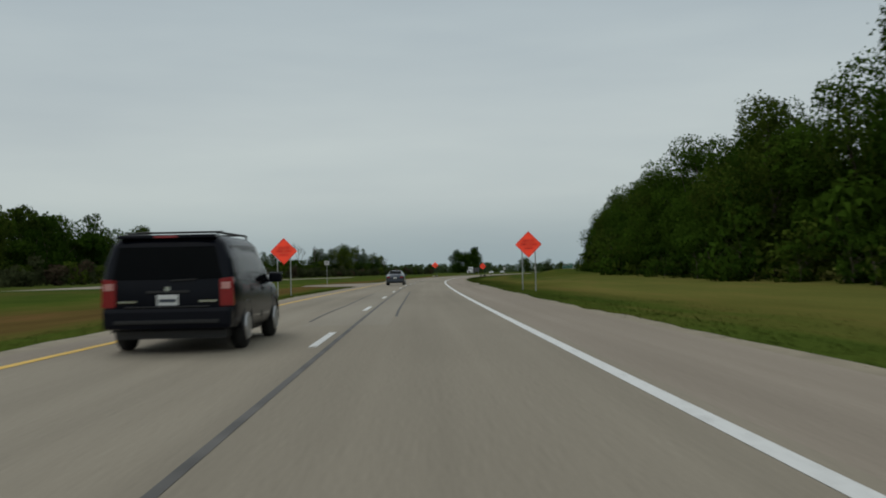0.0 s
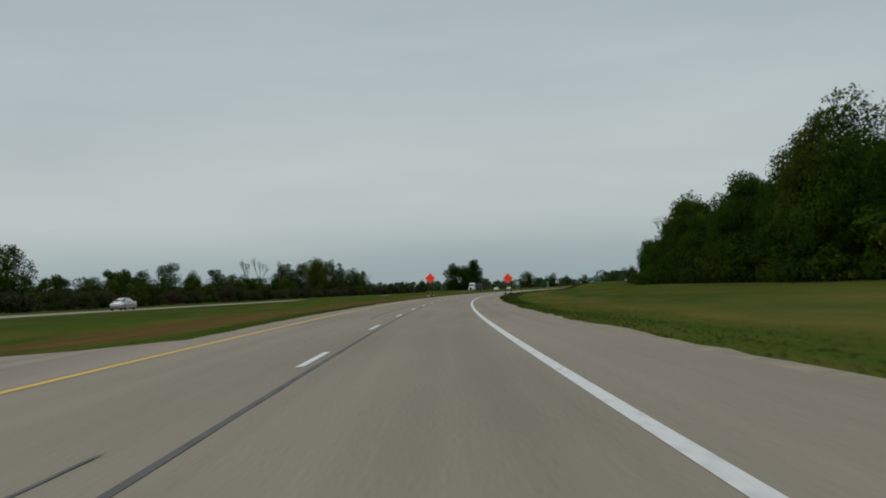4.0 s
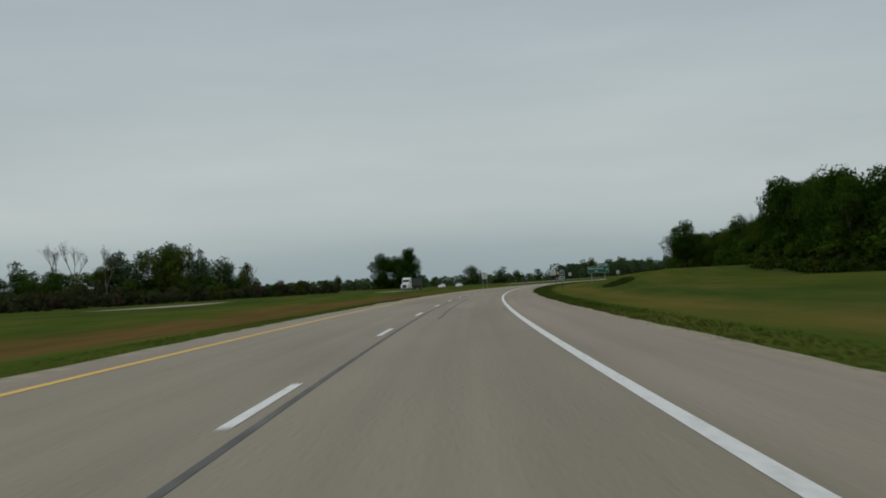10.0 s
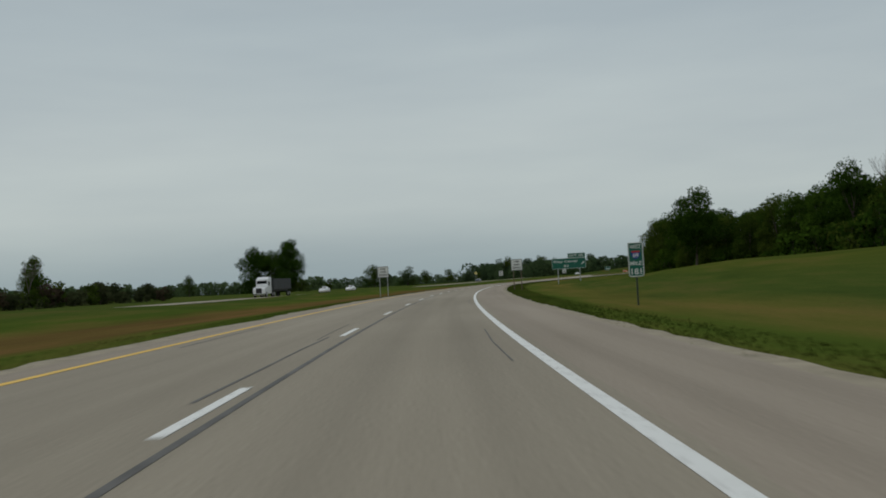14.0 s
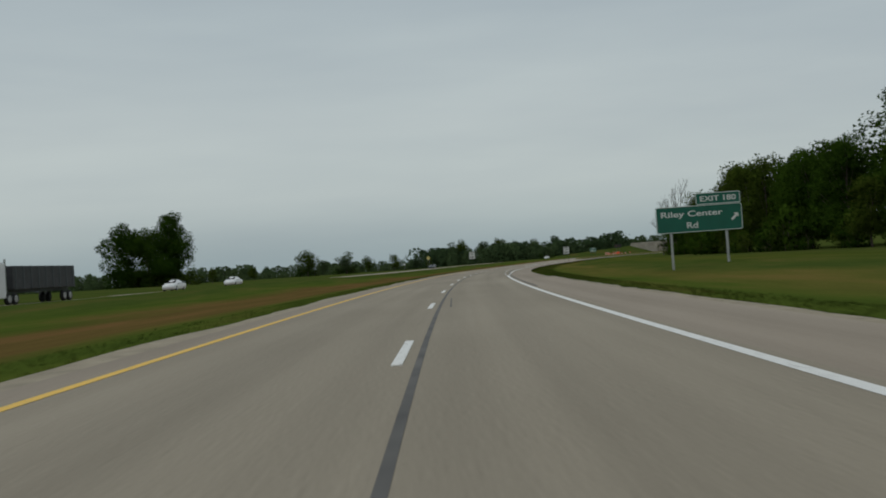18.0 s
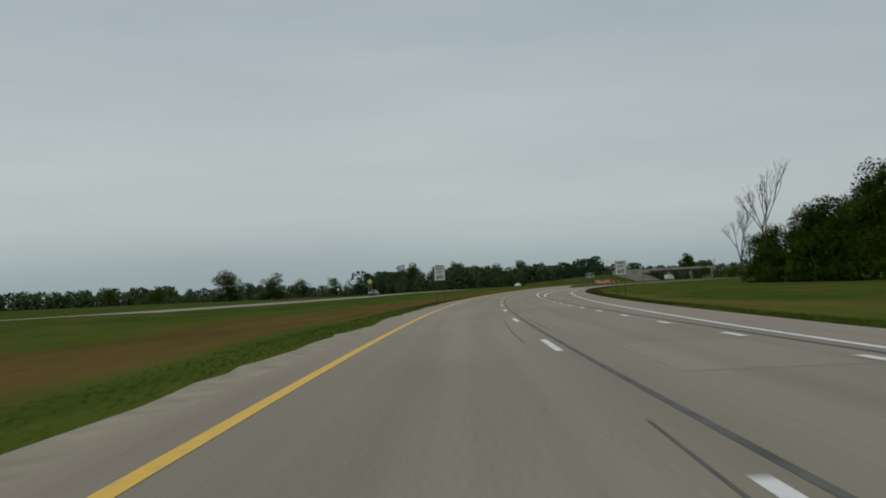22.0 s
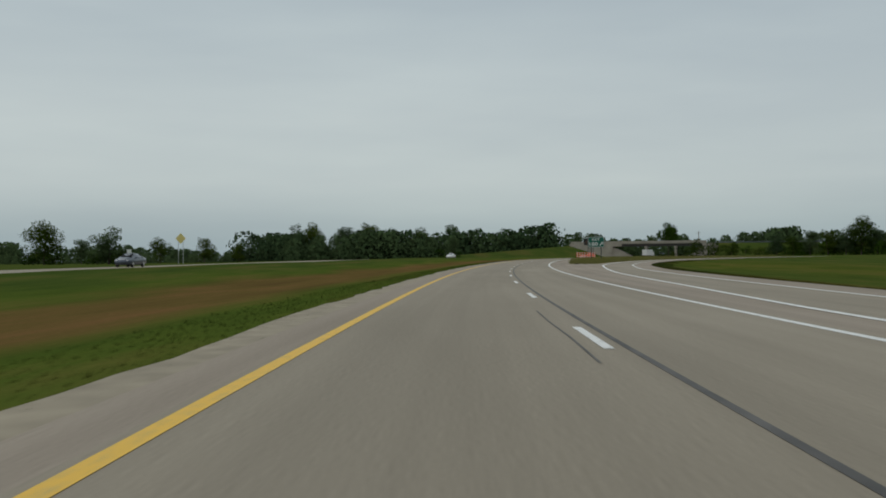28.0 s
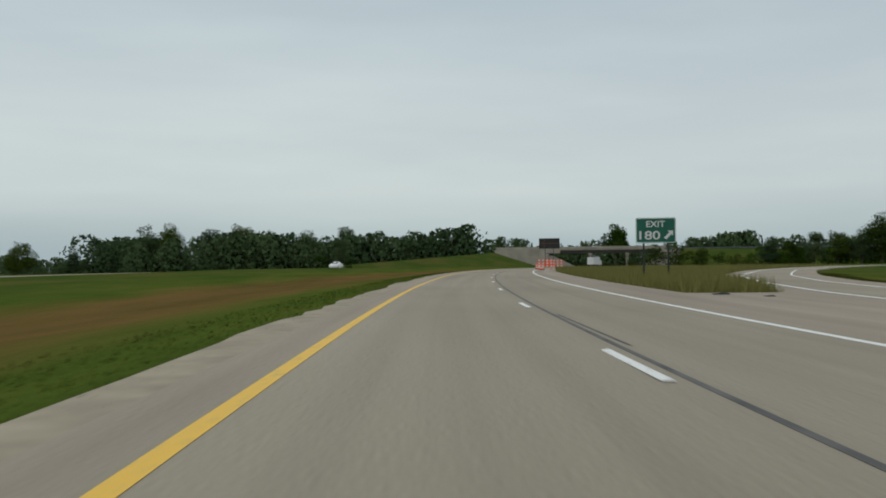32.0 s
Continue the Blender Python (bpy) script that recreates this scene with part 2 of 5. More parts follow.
def leaf_material(name, dark, light, glow=0.3):
    """Leaves or blades: each its own shade of green, softly lit as a mass, and a little light comes through."""
    m, nt, b, v = shader(name, 0.65)
    geo = nt.nodes.new("ShaderNodeNewGeometry")
    info = nt.nodes.new("ShaderNodeObjectInfo")
    add = nt.nodes.new("ShaderNodeMath")
    add.operation = "MULTIPLY_ADD"
    add.inputs[1].default_value = 0.5
    nt.links.new(geo.outputs["Random Per Island"], add.inputs[0])
    half = nt.nodes.new("ShaderNodeMath")
    half.operation = "MULTIPLY"
    half.inputs[1].default_value = 0.5
    nt.links.new(info.outputs["Random"], half.inputs[0])
    nt.links.new(half.outputs[0], add.inputs[2])
    col = ramp_of(nt, add.outputs[0], [(0.0, dark), (1.0, light)])
    nt.links.new(col, b.inputs["Base Color"])
    b.inputs["Specular IOR Level"].default_value = 0.0
    att = nt.nodes.new("ShaderNodeAttribute")
    att.attribute_name = "soft"
    vt = nt.nodes.new("ShaderNodeVectorTransform")
    vt.vector_type, vt.convert_from, vt.convert_to = "NORMAL", "OBJECT", "WORLD"
    nt.links.new(att.outputs["Vector"], vt.inputs["Vector"])
    mixn = nt.nodes.new("ShaderNodeVectorMath")
    mixn.operation = "MULTIPLY_ADD"
    mixn.inputs[1].default_value = (0.30, 0.30, 0.30)
    nt.links.new(geo.outputs["Normal"], mixn.inputs[0])
    nt.links.new(vt.outputs["Vector"], mixn.inputs[2])
    nrm = nt.nodes.new("ShaderNodeVectorMath")
    nrm.operation = "NORMALIZE"
    nt.links.new(mixn.outputs[0], nrm.inputs[0])
    nt.links.new(nrm.outputs[0], b.inputs["Normal"])
    tr = nt.nodes.new("ShaderNodeBsdfTranslucent")
    nt.links.new(col, tr.inputs["Color"])
    mx = nt.nodes.new("ShaderNodeMixShader")
    mx.inputs[0].default_value = glow
    nt.links.new(b.outputs["BSDF"], mx.inputs[1])
    nt.links.new(tr.outputs["BSDF"], mx.inputs[2])
    nt.links.new(mx.outputs["Shader"], nt.nodes["Material Output"].inputs["Surface"])
    return m


def soft_normals(me, n):
    me.attributes.new("soft", "FLOAT_VECTOR", "POINT").data.foreach_set("vector", np.asarray(n, dtype=np.float32).ravel())


M_LEAF = leaf_material("broad_leaves", (0.012, 0.034, 0.005), (0.062, 0.114, 0.013), 0.15)
M_LEAF_OLIVE = leaf_material("olive_leaves", (0.020, 0.042, 0.007), (0.088, 0.124, 0.018), 0.15)
# distance haze put into the leaf colour: paler and bluer than the near leaves
M_LEAF_FAR = leaf_material("haze_tinted_leaves", (0.033, 0.061, 0.029), (0.098, 0.142, 0.058), 0.1)
M_BRUSH = leaf_material("brush_leaves", (0.030, 0.042, 0.018), (0.076, 0.086, 0.038), 0.15)
M_RUSSET = leaf_material("russet_leaves", (0.046, 0.036, 0.024), (0.105, 0.080, 0.050), 0.15)
M_STRAW = leaf_material("straw_grass", (0.110, 0.150, 0.030), (0.400, 0.350, 0.130), 0.12)
M_BARK = plain("bark", (0.085, 0.068, 0.052), 0.95, 0, 0.35, 5, 0.7)
# near-black girder colour: the shade under the overpass deck is painted in
M_GIRDER = plain("shade_dark_steel", (0.055, 0.052, 0.050), 0.7, 0.2, 0.3, 1.5)
M_DEADWOOD = plain("dead_wood", (0.125, 0.110, 0.096), 0.9, 0, 0.25, 4, 0.4)
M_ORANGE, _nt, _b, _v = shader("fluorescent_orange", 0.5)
# fluorescent glow painted in: red above 1, more than plain orange paint could return
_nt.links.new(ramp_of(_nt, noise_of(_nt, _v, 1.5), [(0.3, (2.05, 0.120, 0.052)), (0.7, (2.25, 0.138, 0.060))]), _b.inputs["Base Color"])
M_DRUM = plain("orange_plastic", (0.85, 0.14, 0.055), 0.5, 0, 0.12, 3)
M_BLACK_INK = plain("black_ink", (0.012, 0.012, 0.012), 0.5, 0, 0.2)
M_SIGN_WHITE = plain("sign_white", (0.72, 0.73, 0.72), 0.45, 0, 0.06, 2)
M_SIGN_GREEN = plain("sign_green", (0.0, 0.115, 0.075), 0.4, 0, 0.1, 1.2)
M_SIGN_BLUE = plain("shield_blue", (0.01, 0.05, 0.28), 0.4)
M_SIGN_RED = plain("shield_red", (0.5, 0.02, 0.03), 0.4)
M_GALV = plain("galvanised_post", (0.42, 0.43, 0.43), 0.55, 0.5, 0.15, 8)
M_GREENPOST = plain("dark_green_post", (0.022, 0.034, 0.024), 0.6, 0, 0.25, 6)
M_TIMBER = plain("weathered_timber", (0.16, 0.12, 0.085), 0.9, 0, 0.3, 7, 0.3)
M_SANDBAG = plain("sandbag_cloth", (0.06, 0.055, 0.05), 0.95, 0, 0.3, 12, 0.5)
M_SANDBAG_PALE = plain("pale_sandbag", (0.45, 0.43, 0.38), 0.95, 0, 0.2, 12, 0.5)
M_BRIDGE = plain("bridge_concrete", (0.36, 0.325, 0.275), 0.9, 0, 0.2, 0.25, 0.2)
M_STEEL = plain("weathered_girder", (0.10, 0.115, 0.12), 0.7, 0.2, 0.2, 0.4)
M_NAVY = plain("navy_car_paint", (0.004, 0.005, 0.010), 0.25, 0.0, 0.1, 3)
M_NAVY.node_tree.nodes["Principled BSDF"].inputs["Specular IOR Level"].default_value = 0.16
M_SILVER = plain("silver_car_paint", (0.42, 0.43, 0.44), 0.3, 0.6, 0.05, 3, 0, 0.7)
M_BLUEGREY = plain("blue_grey_car_paint", (0.05, 0.065, 0.09), 0.28, 0.5, 0.05, 3, 0, 0.7)
M_CARWHITE = plain("white_car_paint", (0.75, 0.76, 0.77), 0.3, 0, 0.05, 3, 0, 0.6)
M_RUBBER = plain("tyre_rubber", (0.014, 0.014, 0.014), 0.85, 0, 0.3, 8)
M_RIM = plain("alloy_rim", (0.5, 0.5, 0.5), 0.3, 0.8, 0.1)
M_PLASTIC = plain("black_plastic", (0.015, 0.015, 0.016), 0.55, 0, 0.2, 20)
M_TAIL = plain("red_lamp_plastic", (0.26, 0.006, 0.010), 0.2, 0, 0.1, 9, 0, 0.6)
M_CHROME = plain("chrome", (0.75, 0.75, 0.75), 0.12, 1.0, 0.02)
M_GLASS, _nt, _b, _v = shader("tinted_glass", 0.05)
_b.inputs["Base Color"].default_value = (0.008, 0.009, 0.011, 1)
_b.inputs["Specular IOR Level"].default_value = 0.12
M_TARP = plain("dark_trailer_tarp", (0.03, 0.032, 0.035), 0.6, 0, 0.3, 2)

# ---- the road's line: stations (metres along) and offsets (metres to the right of the lane line) ----
K_AT = [-60, 0, 100, 250, 450, 650, 755, 790, 850, 890, 1050, 1500]
K_OF = [0.000057, 0.000057, 0.000394, 0.000636, 0.000652, 0.000585, 0.000565, 0.00076, 0.00085, 0.00095, 0.00090, 0.00090]
STEP = 2.0
STATIONS = np.arange(-300, 1601, STEP)
_k = np.interp(STATIONS, K_AT, K_OF)
_k[STATIONS < -60] = 0.0
_th = np.concatenate([[0], np.cumsum((_k[1:] + _k[:-1]) / 2 * STEP)])
HEAD = _th - np.interp(0, STATIONS, _th) - 0.01476
_x = np.concatenate([[0], np.cumsum((np.sin(HEAD[1:]) + np.sin(HEAD[:-1])) / 2 * STEP)])
_y = np.concatenate([[0], np.cumsum((np.cos(HEAD[1:]) + np.cos(HEAD[:-1])) / 2 * STEP)])
LINE_X = _x - np.interp(0, STATIONS, _x) - 1.433
LINE_Y = _y - np.interp(0, STATIONS, _y)


def rise(s):
    """The road climbs out of a gentle dip towards the overpass."""
    d = min(180.0, max(0.0, s - 700))
    far = max(0.0, min(s, 1300) - 880)
    return 0.000019 * d * d + 0.748 * (1 - math.exp(-far / 110))


BANK_AT = [0, 50, 80, 110, 160, 200, 260, 330, 380, 450, 490, 700, 760, 830]
BANK_OF = [0.003, -0.002, -0.012, -0.012, 0.013, 0.016, 0.011, 0.010, 0.013, 0.010, 0.002, 0.0, 0.005, 0.006]


def bank(s, lat):
    """The road's cross slope: in the bend its left edge lies higher."""
    return -float(np.interp(s, BANK_AT, BANK_OF)) * max(-8.0, min(8.0, lat))


def at(s, lat, z=0.0):
    z = z + rise(s) + bank(s, lat)
    h = float(np.interp(s, STATIONS, HEAD))
    return Vector((float(np.interp(s, STATIONS, LINE_X)) + lat * math.cos(h), float(np.interp(s, STATIONS, LINE_Y)) - lat * math.sin(h), z))


def station(x, y):
    """Station and offset of a place in the plan."""
    i = int(np.argmin((LINE_X - x) ** 2 + (LINE_Y - y) ** 2))
    return float(STATIONS[i]), (x - LINE_X[i]) * math.cos(HEAD[i]) - (y - LINE_Y[i]) * math.sin(HEAD[i])


def heading(s):
    return math.degrees(float(np.interp(s, STATIONS, HEAD)))


def facing(s, lat, z=0.0, turn=0.0, size=1.0):
    """A pose whose y axis runs along the road at that station."""
    p = at(s, lat, z)
    return pose(p.x, p.y, p.z, 0, 0, turn - heading(s)) @ Matrix.Scale(size, 4)


RAMP_AT = [500, 560, 600, 646, 690, 740, 760, 788, 805, 833, 850, 867, 886, 923, 960, 1000, 1040]
RAMP_L = [3.9, 3.9, 3.9, 3.9, 4.2, 5.2, 6.2, 7.0, 7.9, 9.4, 11.0, 13.6, 17.2, 27.4, 40, 54, 70]
RAMP_R = [3.9, 3.95, 4.6, 6.0, 7.6, 9.0, 9.7, 10.4, 10.9, 12.8, 14.6, 17.0, 20.9, 31.2, 43.8, 58, 74]
ramp_l = lambda s: float(np.interp(s, RAMP_AT, RAMP_L))
ramp_r = lambda s: float(np.interp(s, RAMP_AT, RAMP_R))
right_edge = lambda s: 6.4 if s < 540 else max(6.4, ramp_r(s) + 2.0)


def smooth(a, b, v):
    u = min(1.0, max(0.0, (v - a) / (b - a)))
    return u * u * (3 - 2 * u)


def ground_z(s, lat):
    if lat < 0:
        d = -lat - 4.9
        z = -0.45 * smooth(0, 9, d) + 0.7 * smooth(12, 26, d)
        z += (1.0 * smooth(42, 110, d) + 2.5 * smooth(120, 420, d)) * (1 - 0.9 * smooth(680, 840, s)) - rise(s) * smooth(45, 90, d)
        swell = min(1.0, max(0.0, 0.36 + 0.22 * smooth(290, 330, s) + 1.7 * noise.noise((s * 0.011, 3.3, 0)))) * (1 - 0.8 * smooth(610, 680, s))
        swell = max(swell, 0.74 * smooth(750, 790, s))
        z += 0.62 * swell * smooth(9, 18, d) * (1 - smooth(22, 26.5, d))
    else:
        e = right_edge(s) if s < 1040 else 6.4
        d = lat - e
        if d < 0:
            z = -0.06
        else:
            z = -0.25 * smooth(0, 4, d) + 0.5 * smooth(5, 14, d) + 1.2 * smooth(60, 250, d)
            z += 1.6 * smooth(370, 420, s) * (1 - smooth(455, 520, s)) * smooth(6, 20, d)
            z += 0.5 * smooth(80, 150, s) * (1 - smooth(300, 400, s)) * smooth(8, 25, d)
    n = noise.noise((s * 0.03, lat * 0.08, 0)) * 0.12 * smooth(1, 8, abs(lat) - 6)
    z = z - 0.06 + n
    if lat < 0:  # level ground under the turnaround apron
        fill = smooth(92, 102, s) * (1 - smooth(134, 144, s)) * (1 - smooth(12.5, 17, -lat))
        z = z * (1 - fill) - 0.07 * fill
    return z


# ---- mesh helpers ----
def mesh_from(name, verts, faces, mat, uvs=None, flat=True):
    me = bpy.data.meshes.new(name)
    me.from_pydata([tuple(v) for v in verts], [], faces)
    if uvs is not None:
        lay = me.uv_layers.new(name="plan")
        idx = np.empty(len(me.loops), dtype=np.int32)
        me.loops.foreach_get("vertex_index", idx)
        lay.data.foreach_set("uv", np.asarray(uvs, dtype=np.float32)[idx].ravel())
    me.materials.append(mat)
    if not flat:
        me.polygons.foreach_set("use_smooth", [True] * len(me.polygons))
    me.update()
    return me


def strip(name, s0, s1, left, right, z, mat, step=4.0, skirt=0.12):
    """A ribbon along the road between two offsets, with edges that go down into the ground."""
    n = max(1, int(round((s1 - s0) / step)))
    vs, fs, uv = [], [], []
    for i in range(n + 1):
        s = s0 + (s1 - s0) * i / n
        l, r = (left(s) if callable(left) else left), (right(s) if callable(right) else right)
        for lat, dz in ((l, -skirt), (l, 0), (r, 0), (r, -skirt)):
            vs.append(at(s, lat, z + dz))
            uv.append((s, lat))
        if i:
            b = 4 * i
            for k in range(3):
                fs.append((b - 4 + k, b - 4 + k + 1, b + k + 1, b + k))
    return mesh_from(name, vs, fs, mat, uv)


def part(name, bm, mat, parent=None, label="", smooth_faces=False):
    me = bpy.data.meshes.new(name)
    bm.to_mesh(me)
    bm.free()
    me.materials.append(mat)
    if smooth_faces:
        me.polygons.foreach_set("use_smooth", [True] * len(me.polygons))
    ob = new(name, me)
    ob.parent = parent
    if label:
        ob["label"] = label
    return ob


def thing(name, label, category, group="", kind=""):
    return tagged(new(name), label, category, group, kind)


def box(bm, size, centre=(0, 0, 0), bevel=0.0, rot=None):
    g = bmesh.ops.create_cube(bm, size=1.0)
    vs = g["verts"]
    bmesh.ops.scale(bm, vec=size, verts=vs)
    if bevel:
        es = list({e for v in vs for e in v.link_edges})
        r = bmesh.ops.bevel(bm, geom=es, offset=bevel, segments=2, affect="EDGES", profile=0.6)
        vs = list({v for f in r["faces"] for v in f.verts} | {v for v in vs if v.is_valid})
    if rot:
        bmesh.ops.rotate(bm, cent=(0, 0, 0), matrix=rot, verts=vs)
    bmesh.ops.translate(bm, vec=centre, verts=vs)
    return vs


def rod(bm, a, b, r0, r1=None, seg=8):
    a, b = Vector(a), Vector(b)
    r1 = r0 if r1 is None else r1
    m = Matrix.Translation((a + b) / 2) @ (b - a).to_track_quat("Z", "Y").to_matrix().to_4x4()
    bmesh.ops.create_cone(bm, cap_ends=True, segments=seg, radius1=r0, radius2=r1, depth=(b - a).length, matrix=m)


def boxes(*specs, bevel=0.0):
    bm = bmesh.new()
    for size, centre in specs:
        box(bm, size, centre, bevel)
    return bm


def rods(*specs, seg=8):
    bm = bmesh.new()
    for a, b, r in specs:
        rod(bm, a, b, r, seg=seg)
    return bm


def prism(outline, y0, y1, bevel=0.0):
    """A solid from an outline in the x-z plane, between two depths y."""
    bm = bmesh.new()
    a = [bm.verts.new((x, y0, z)) for x, z in outline]
    b = [bm.verts.new((x, y1, z)) for x, z in outline]
    bm.faces.new(a)
    bm.faces.new(b[::-1])
    for i in range(len(a)):
        j = (i + 1) % len(a)
        bm.faces.new((a[j], a[i], b[i], b[j]))
    bmesh.ops.recalc_face_normals(bm, faces=bm.faces)
    if bevel:
        bmesh.ops.bevel(bm, geom=list(bm.edges), offset=bevel, segments=2, affect="EDGES")
    return bm


def lettering(name, text, height, mat, parent, where, bold=0.0, width=None):
    """Flat raised letters, facing the reader down the road (towards -y), centred at where."""
    cu = bpy.data.curves.new(name, "FONT")
    cu.body, cu.align_x, cu.align_y, cu.extrude, cu.offset = text, "CENTER", "CENTER", 0.002, max(bold, 0.016)
    tmp = bpy.data.objects.new(name, cu)
    scene.collection.objects.link(tmp)
    me = bpy.data.meshes.new_from_object(tmp)
    bpy.data.objects.remove(tmp)
    co = np.empty(len(me.vertices) * 3)
    me.vertices.foreach_get("co", co)
    co = co.reshape(-1, 3)
    lo, hi = co.min(0), co.max(0)
    k = height / (hi[1] - lo[1])
    kx = k if width is None else width / (hi[0] - lo[0])
    mid = (lo + hi) / 2
    out = np.stack([(co[:, 0] - mid[0]) * kx + where[0], where[1] - (co[:, 2] - mid[2]), (co[:, 1] - mid[1]) * k + where[2]], 1)
    me.vertices.foreach_set("co", out.ravel())
    me.materials.clear()
    me.materials.append(mat)
    me.update()
    ob = new(name, me)
    ob.parent = parent
    return ob


def rounded(w, h, r, n=4, cx=0.0, cz=0.0):
    pts = []
    for qx, qz, a0 in ((1, 1, 0), (-1, 1, 90), (-1, -1, 180), (1, -1, 270)):
        for i in range(n + 1):
            a = radians(a0 + 90 * i / n)
            pts.append((cx + qx * (w / 2 - r) + r * math.cos(a), cz + qz * (h / 2 - r) + r * math.sin(a)))
    return pts


# ---- ground, pavements and markings ----
S_GRID = list(np.arange(-200, 1501, 5.0))
L_GRID = [-420, -330, -260, -200, -150, -115, -90, -70, -58, -50, -44, -38, -32, -30, -28, -26, -24, -22, -20, -17, -14, -11.5, -9.5, -8, -6.6, -5.4, -4.5, 0, 6.4, 7.4, 8.6,
          10, 12, 14, 16.5, 19, 22, 26, 30, 35, 41, 50, 62, 80, 105, 140, 190, 250, 300]
gv, gu, gf = [], [], []
for s in S_GRID:
    for lat in L_GRID:
        gv.append(at(s, lat, ground_z(s, lat)))
        gu.append((s, lat))
nl = len(L_GRID)
for i in range(len(S_GRID) - 1):
    for j in range(nl - 1):
        a = i * nl + j
        gf.append((a, a + 1, a + nl + 1, a + nl))
ns = len(S_GRID)
rim = [i * nl for i in range(ns)] + [(ns - 1) * nl + j for j in range(1, nl)] + [i * nl + nl - 1 for i in range(ns - 2, -1, -1)] + [j for j in range(nl - 2, 0, -1)]
hub = at(650, -60)
base = len(gv)
for i in rim:
    d = (gv[i] - hub)
    d.z = 0
    p = hub + d.normalized() * 4300
    gv.append(Vector((p.x, p.y, 4.0)))
    gu.append((p.y, -500 if gu[i][1] < 0 else 500))
for k in range(len(rim)):
    k2 = (k + 1) % len(rim)
    gf.append((rim[k], rim[k2], base + k2, base + k))
ground = tagged(new("ground", mesh_from("ground", gv, gf, M_GRASS, gu, False)), "rough mown verge grass with reddish and straw-coloured bands", "ground", kind="structure")

road = tagged(new("road", strip("road", -200, 1400, -3.9, 3.9, 0.0, M_CONCRETE)), "worn grey-tan concrete freeway carriageway with two lanes", "road", kind="structure")


def on_road(name, me, label=""):
    ob = new(name, me)
    ob.parent = road
    if label:
        ob["label"] = label
    return ob


on_road("shoulder", strip("shoulder", -200, 1400, -4.55, -3.9, -0.004, M_SHOULDER), "brownish asphalt shoulder with a ragged edge")
on_road("gravel_edge", strip("gravel_edge", -200, 1400, lambda s: -5.25 - 0.35 * noise.noise((s * 0.11, 3, 0)) - 0.2 * noise.noise((s * 0.7, 5, 0)), -4.55, -0.03, M_GRAVEL, 1.5), "loose gravel edge")
on_road("shoulder", strip("shoulder", -200, 850, 3.9, lambda s: 6.1 if s < 560 else max(6.1, ramp_l(s)), -0.004, M_SHOULDER), "brownish asphalt shoulder")
on_road("shoulder", strip("shoulder", 850, 1400, 3.9, 6.3, -0.004, M_SHOULDER), "brownish asphalt shoulder")
on_road("gravel_edge", strip("gravel_edge", -200, 545, 6.0, lambda s: 6.55 + 0.3 * noise.noise((s * 0.11, 9, 0)) + 0.2 * noise.noise((s * 0.7, 2, 0)), -0.03, M_GRAVEL, 1.5), "loose gravel edge")
exit_ramp = tagged(new("exit_ramp", strip("exit_ramp", 560, 1040, ramp_l, ramp_r, 0.004, M_CONCRETE)), "concrete exit ramp curving away from the carriageway", "ramp", kind="structure")
o = new("ramp_shoulder", strip("ramp_shoulder", 556, 1040, ramp_r, lambda s: ramp_r(s) + 1.9, -0.012, M_SHOULDER))
o.parent = exit_ramp
o = new("ramp_shoulder", strip("ramp_shoulder", 850, 1040, lambda s: ramp_l(s) - 1.5, ramp_l, -0.006, M_SHOULDER))
o.parent = exit_ramp
tagged(new("opposite_carriageway", strip("opposite_carriageway", -200, 1400, -44, -32.5, 0.24, M_CONCRETE, 8)), "pale concrete carriageway beyond the grass median", "road", kind="structure")


def line(name, s0, s1, lat, w, mat, label="", z=0.005, parent=None):
    mid = lat if callable(lat) else (lambda s: lat)
    ob = new(name, strip(name, s0, s1, lambda s: mid(s) - w / 2, lambda s: mid(s) + w / 2, z, mat, 4, 0.002))
    ob.parent = parent or road
    if label:
        ob["label"] = label
    return ob


line("edge_line", -200, 1400, -3.72, 0.17, M_YELLOW_LINE, "solid yellow edge line")
line("edge_line", -200, 560, 3.66, 0.17, M_WHITE_LINE, "solid white edge line")
line("edge_line", 682, 1400, 3.62, 0.17, M_WHITE_LINE, "solid white edge line")
line("edge_line", 560, 1040, lambda s: ramp_r(s) - 0.12, 0.15, M_WHITE_LINE, "solid white ramp edge line", 0.009, exit_ramp)
line("gore_line", 682, 1040, lambda s: ramp_l(s) + 0.1, 0.2, M_WHITE_LINE, "solid white gore line", 0.009, exit_ramp)
bm = bmesh.new()
box(bm, (0.13, 3.8, 0.006), (0, 0, 0.003))
dash = part("lane_dash", bm, M_WHITE_LINE, road)
dash.matrix_basis = facing(17.5, -0.05, 0.002)
for i in range(-6, 90):
    if i:
        o = dash.copy()
        scene.collection.objects.link(o)
        o.matrix_basis = facing(17.5 + 15.24 * i, -0.05, 0.002)
for i in range(17):
    o = dash.copy()
    scene.collection.objects.link(o)
    o.name = "exit_lane_dash"
    o.matrix_basis = facing(562 + 7.1 * i, 3.55, 0.006) @ Matrix.Diagonal((1.2, 0.42, 1, 1))
line("tar_seam", -200, 1400, lambda s: 0.20 + 0.09 * noise.noise((s * 0.25, 0, 0)), 0.085, M_TAR, "black sealed joint", 0.004)
line("tar_seam", 520, 700, lambda s: 3.95 + 0.05 * noise.noise((s * 0.4, 5, 0)), 0.10, M_TAR, "black sealed joint", 0.010)

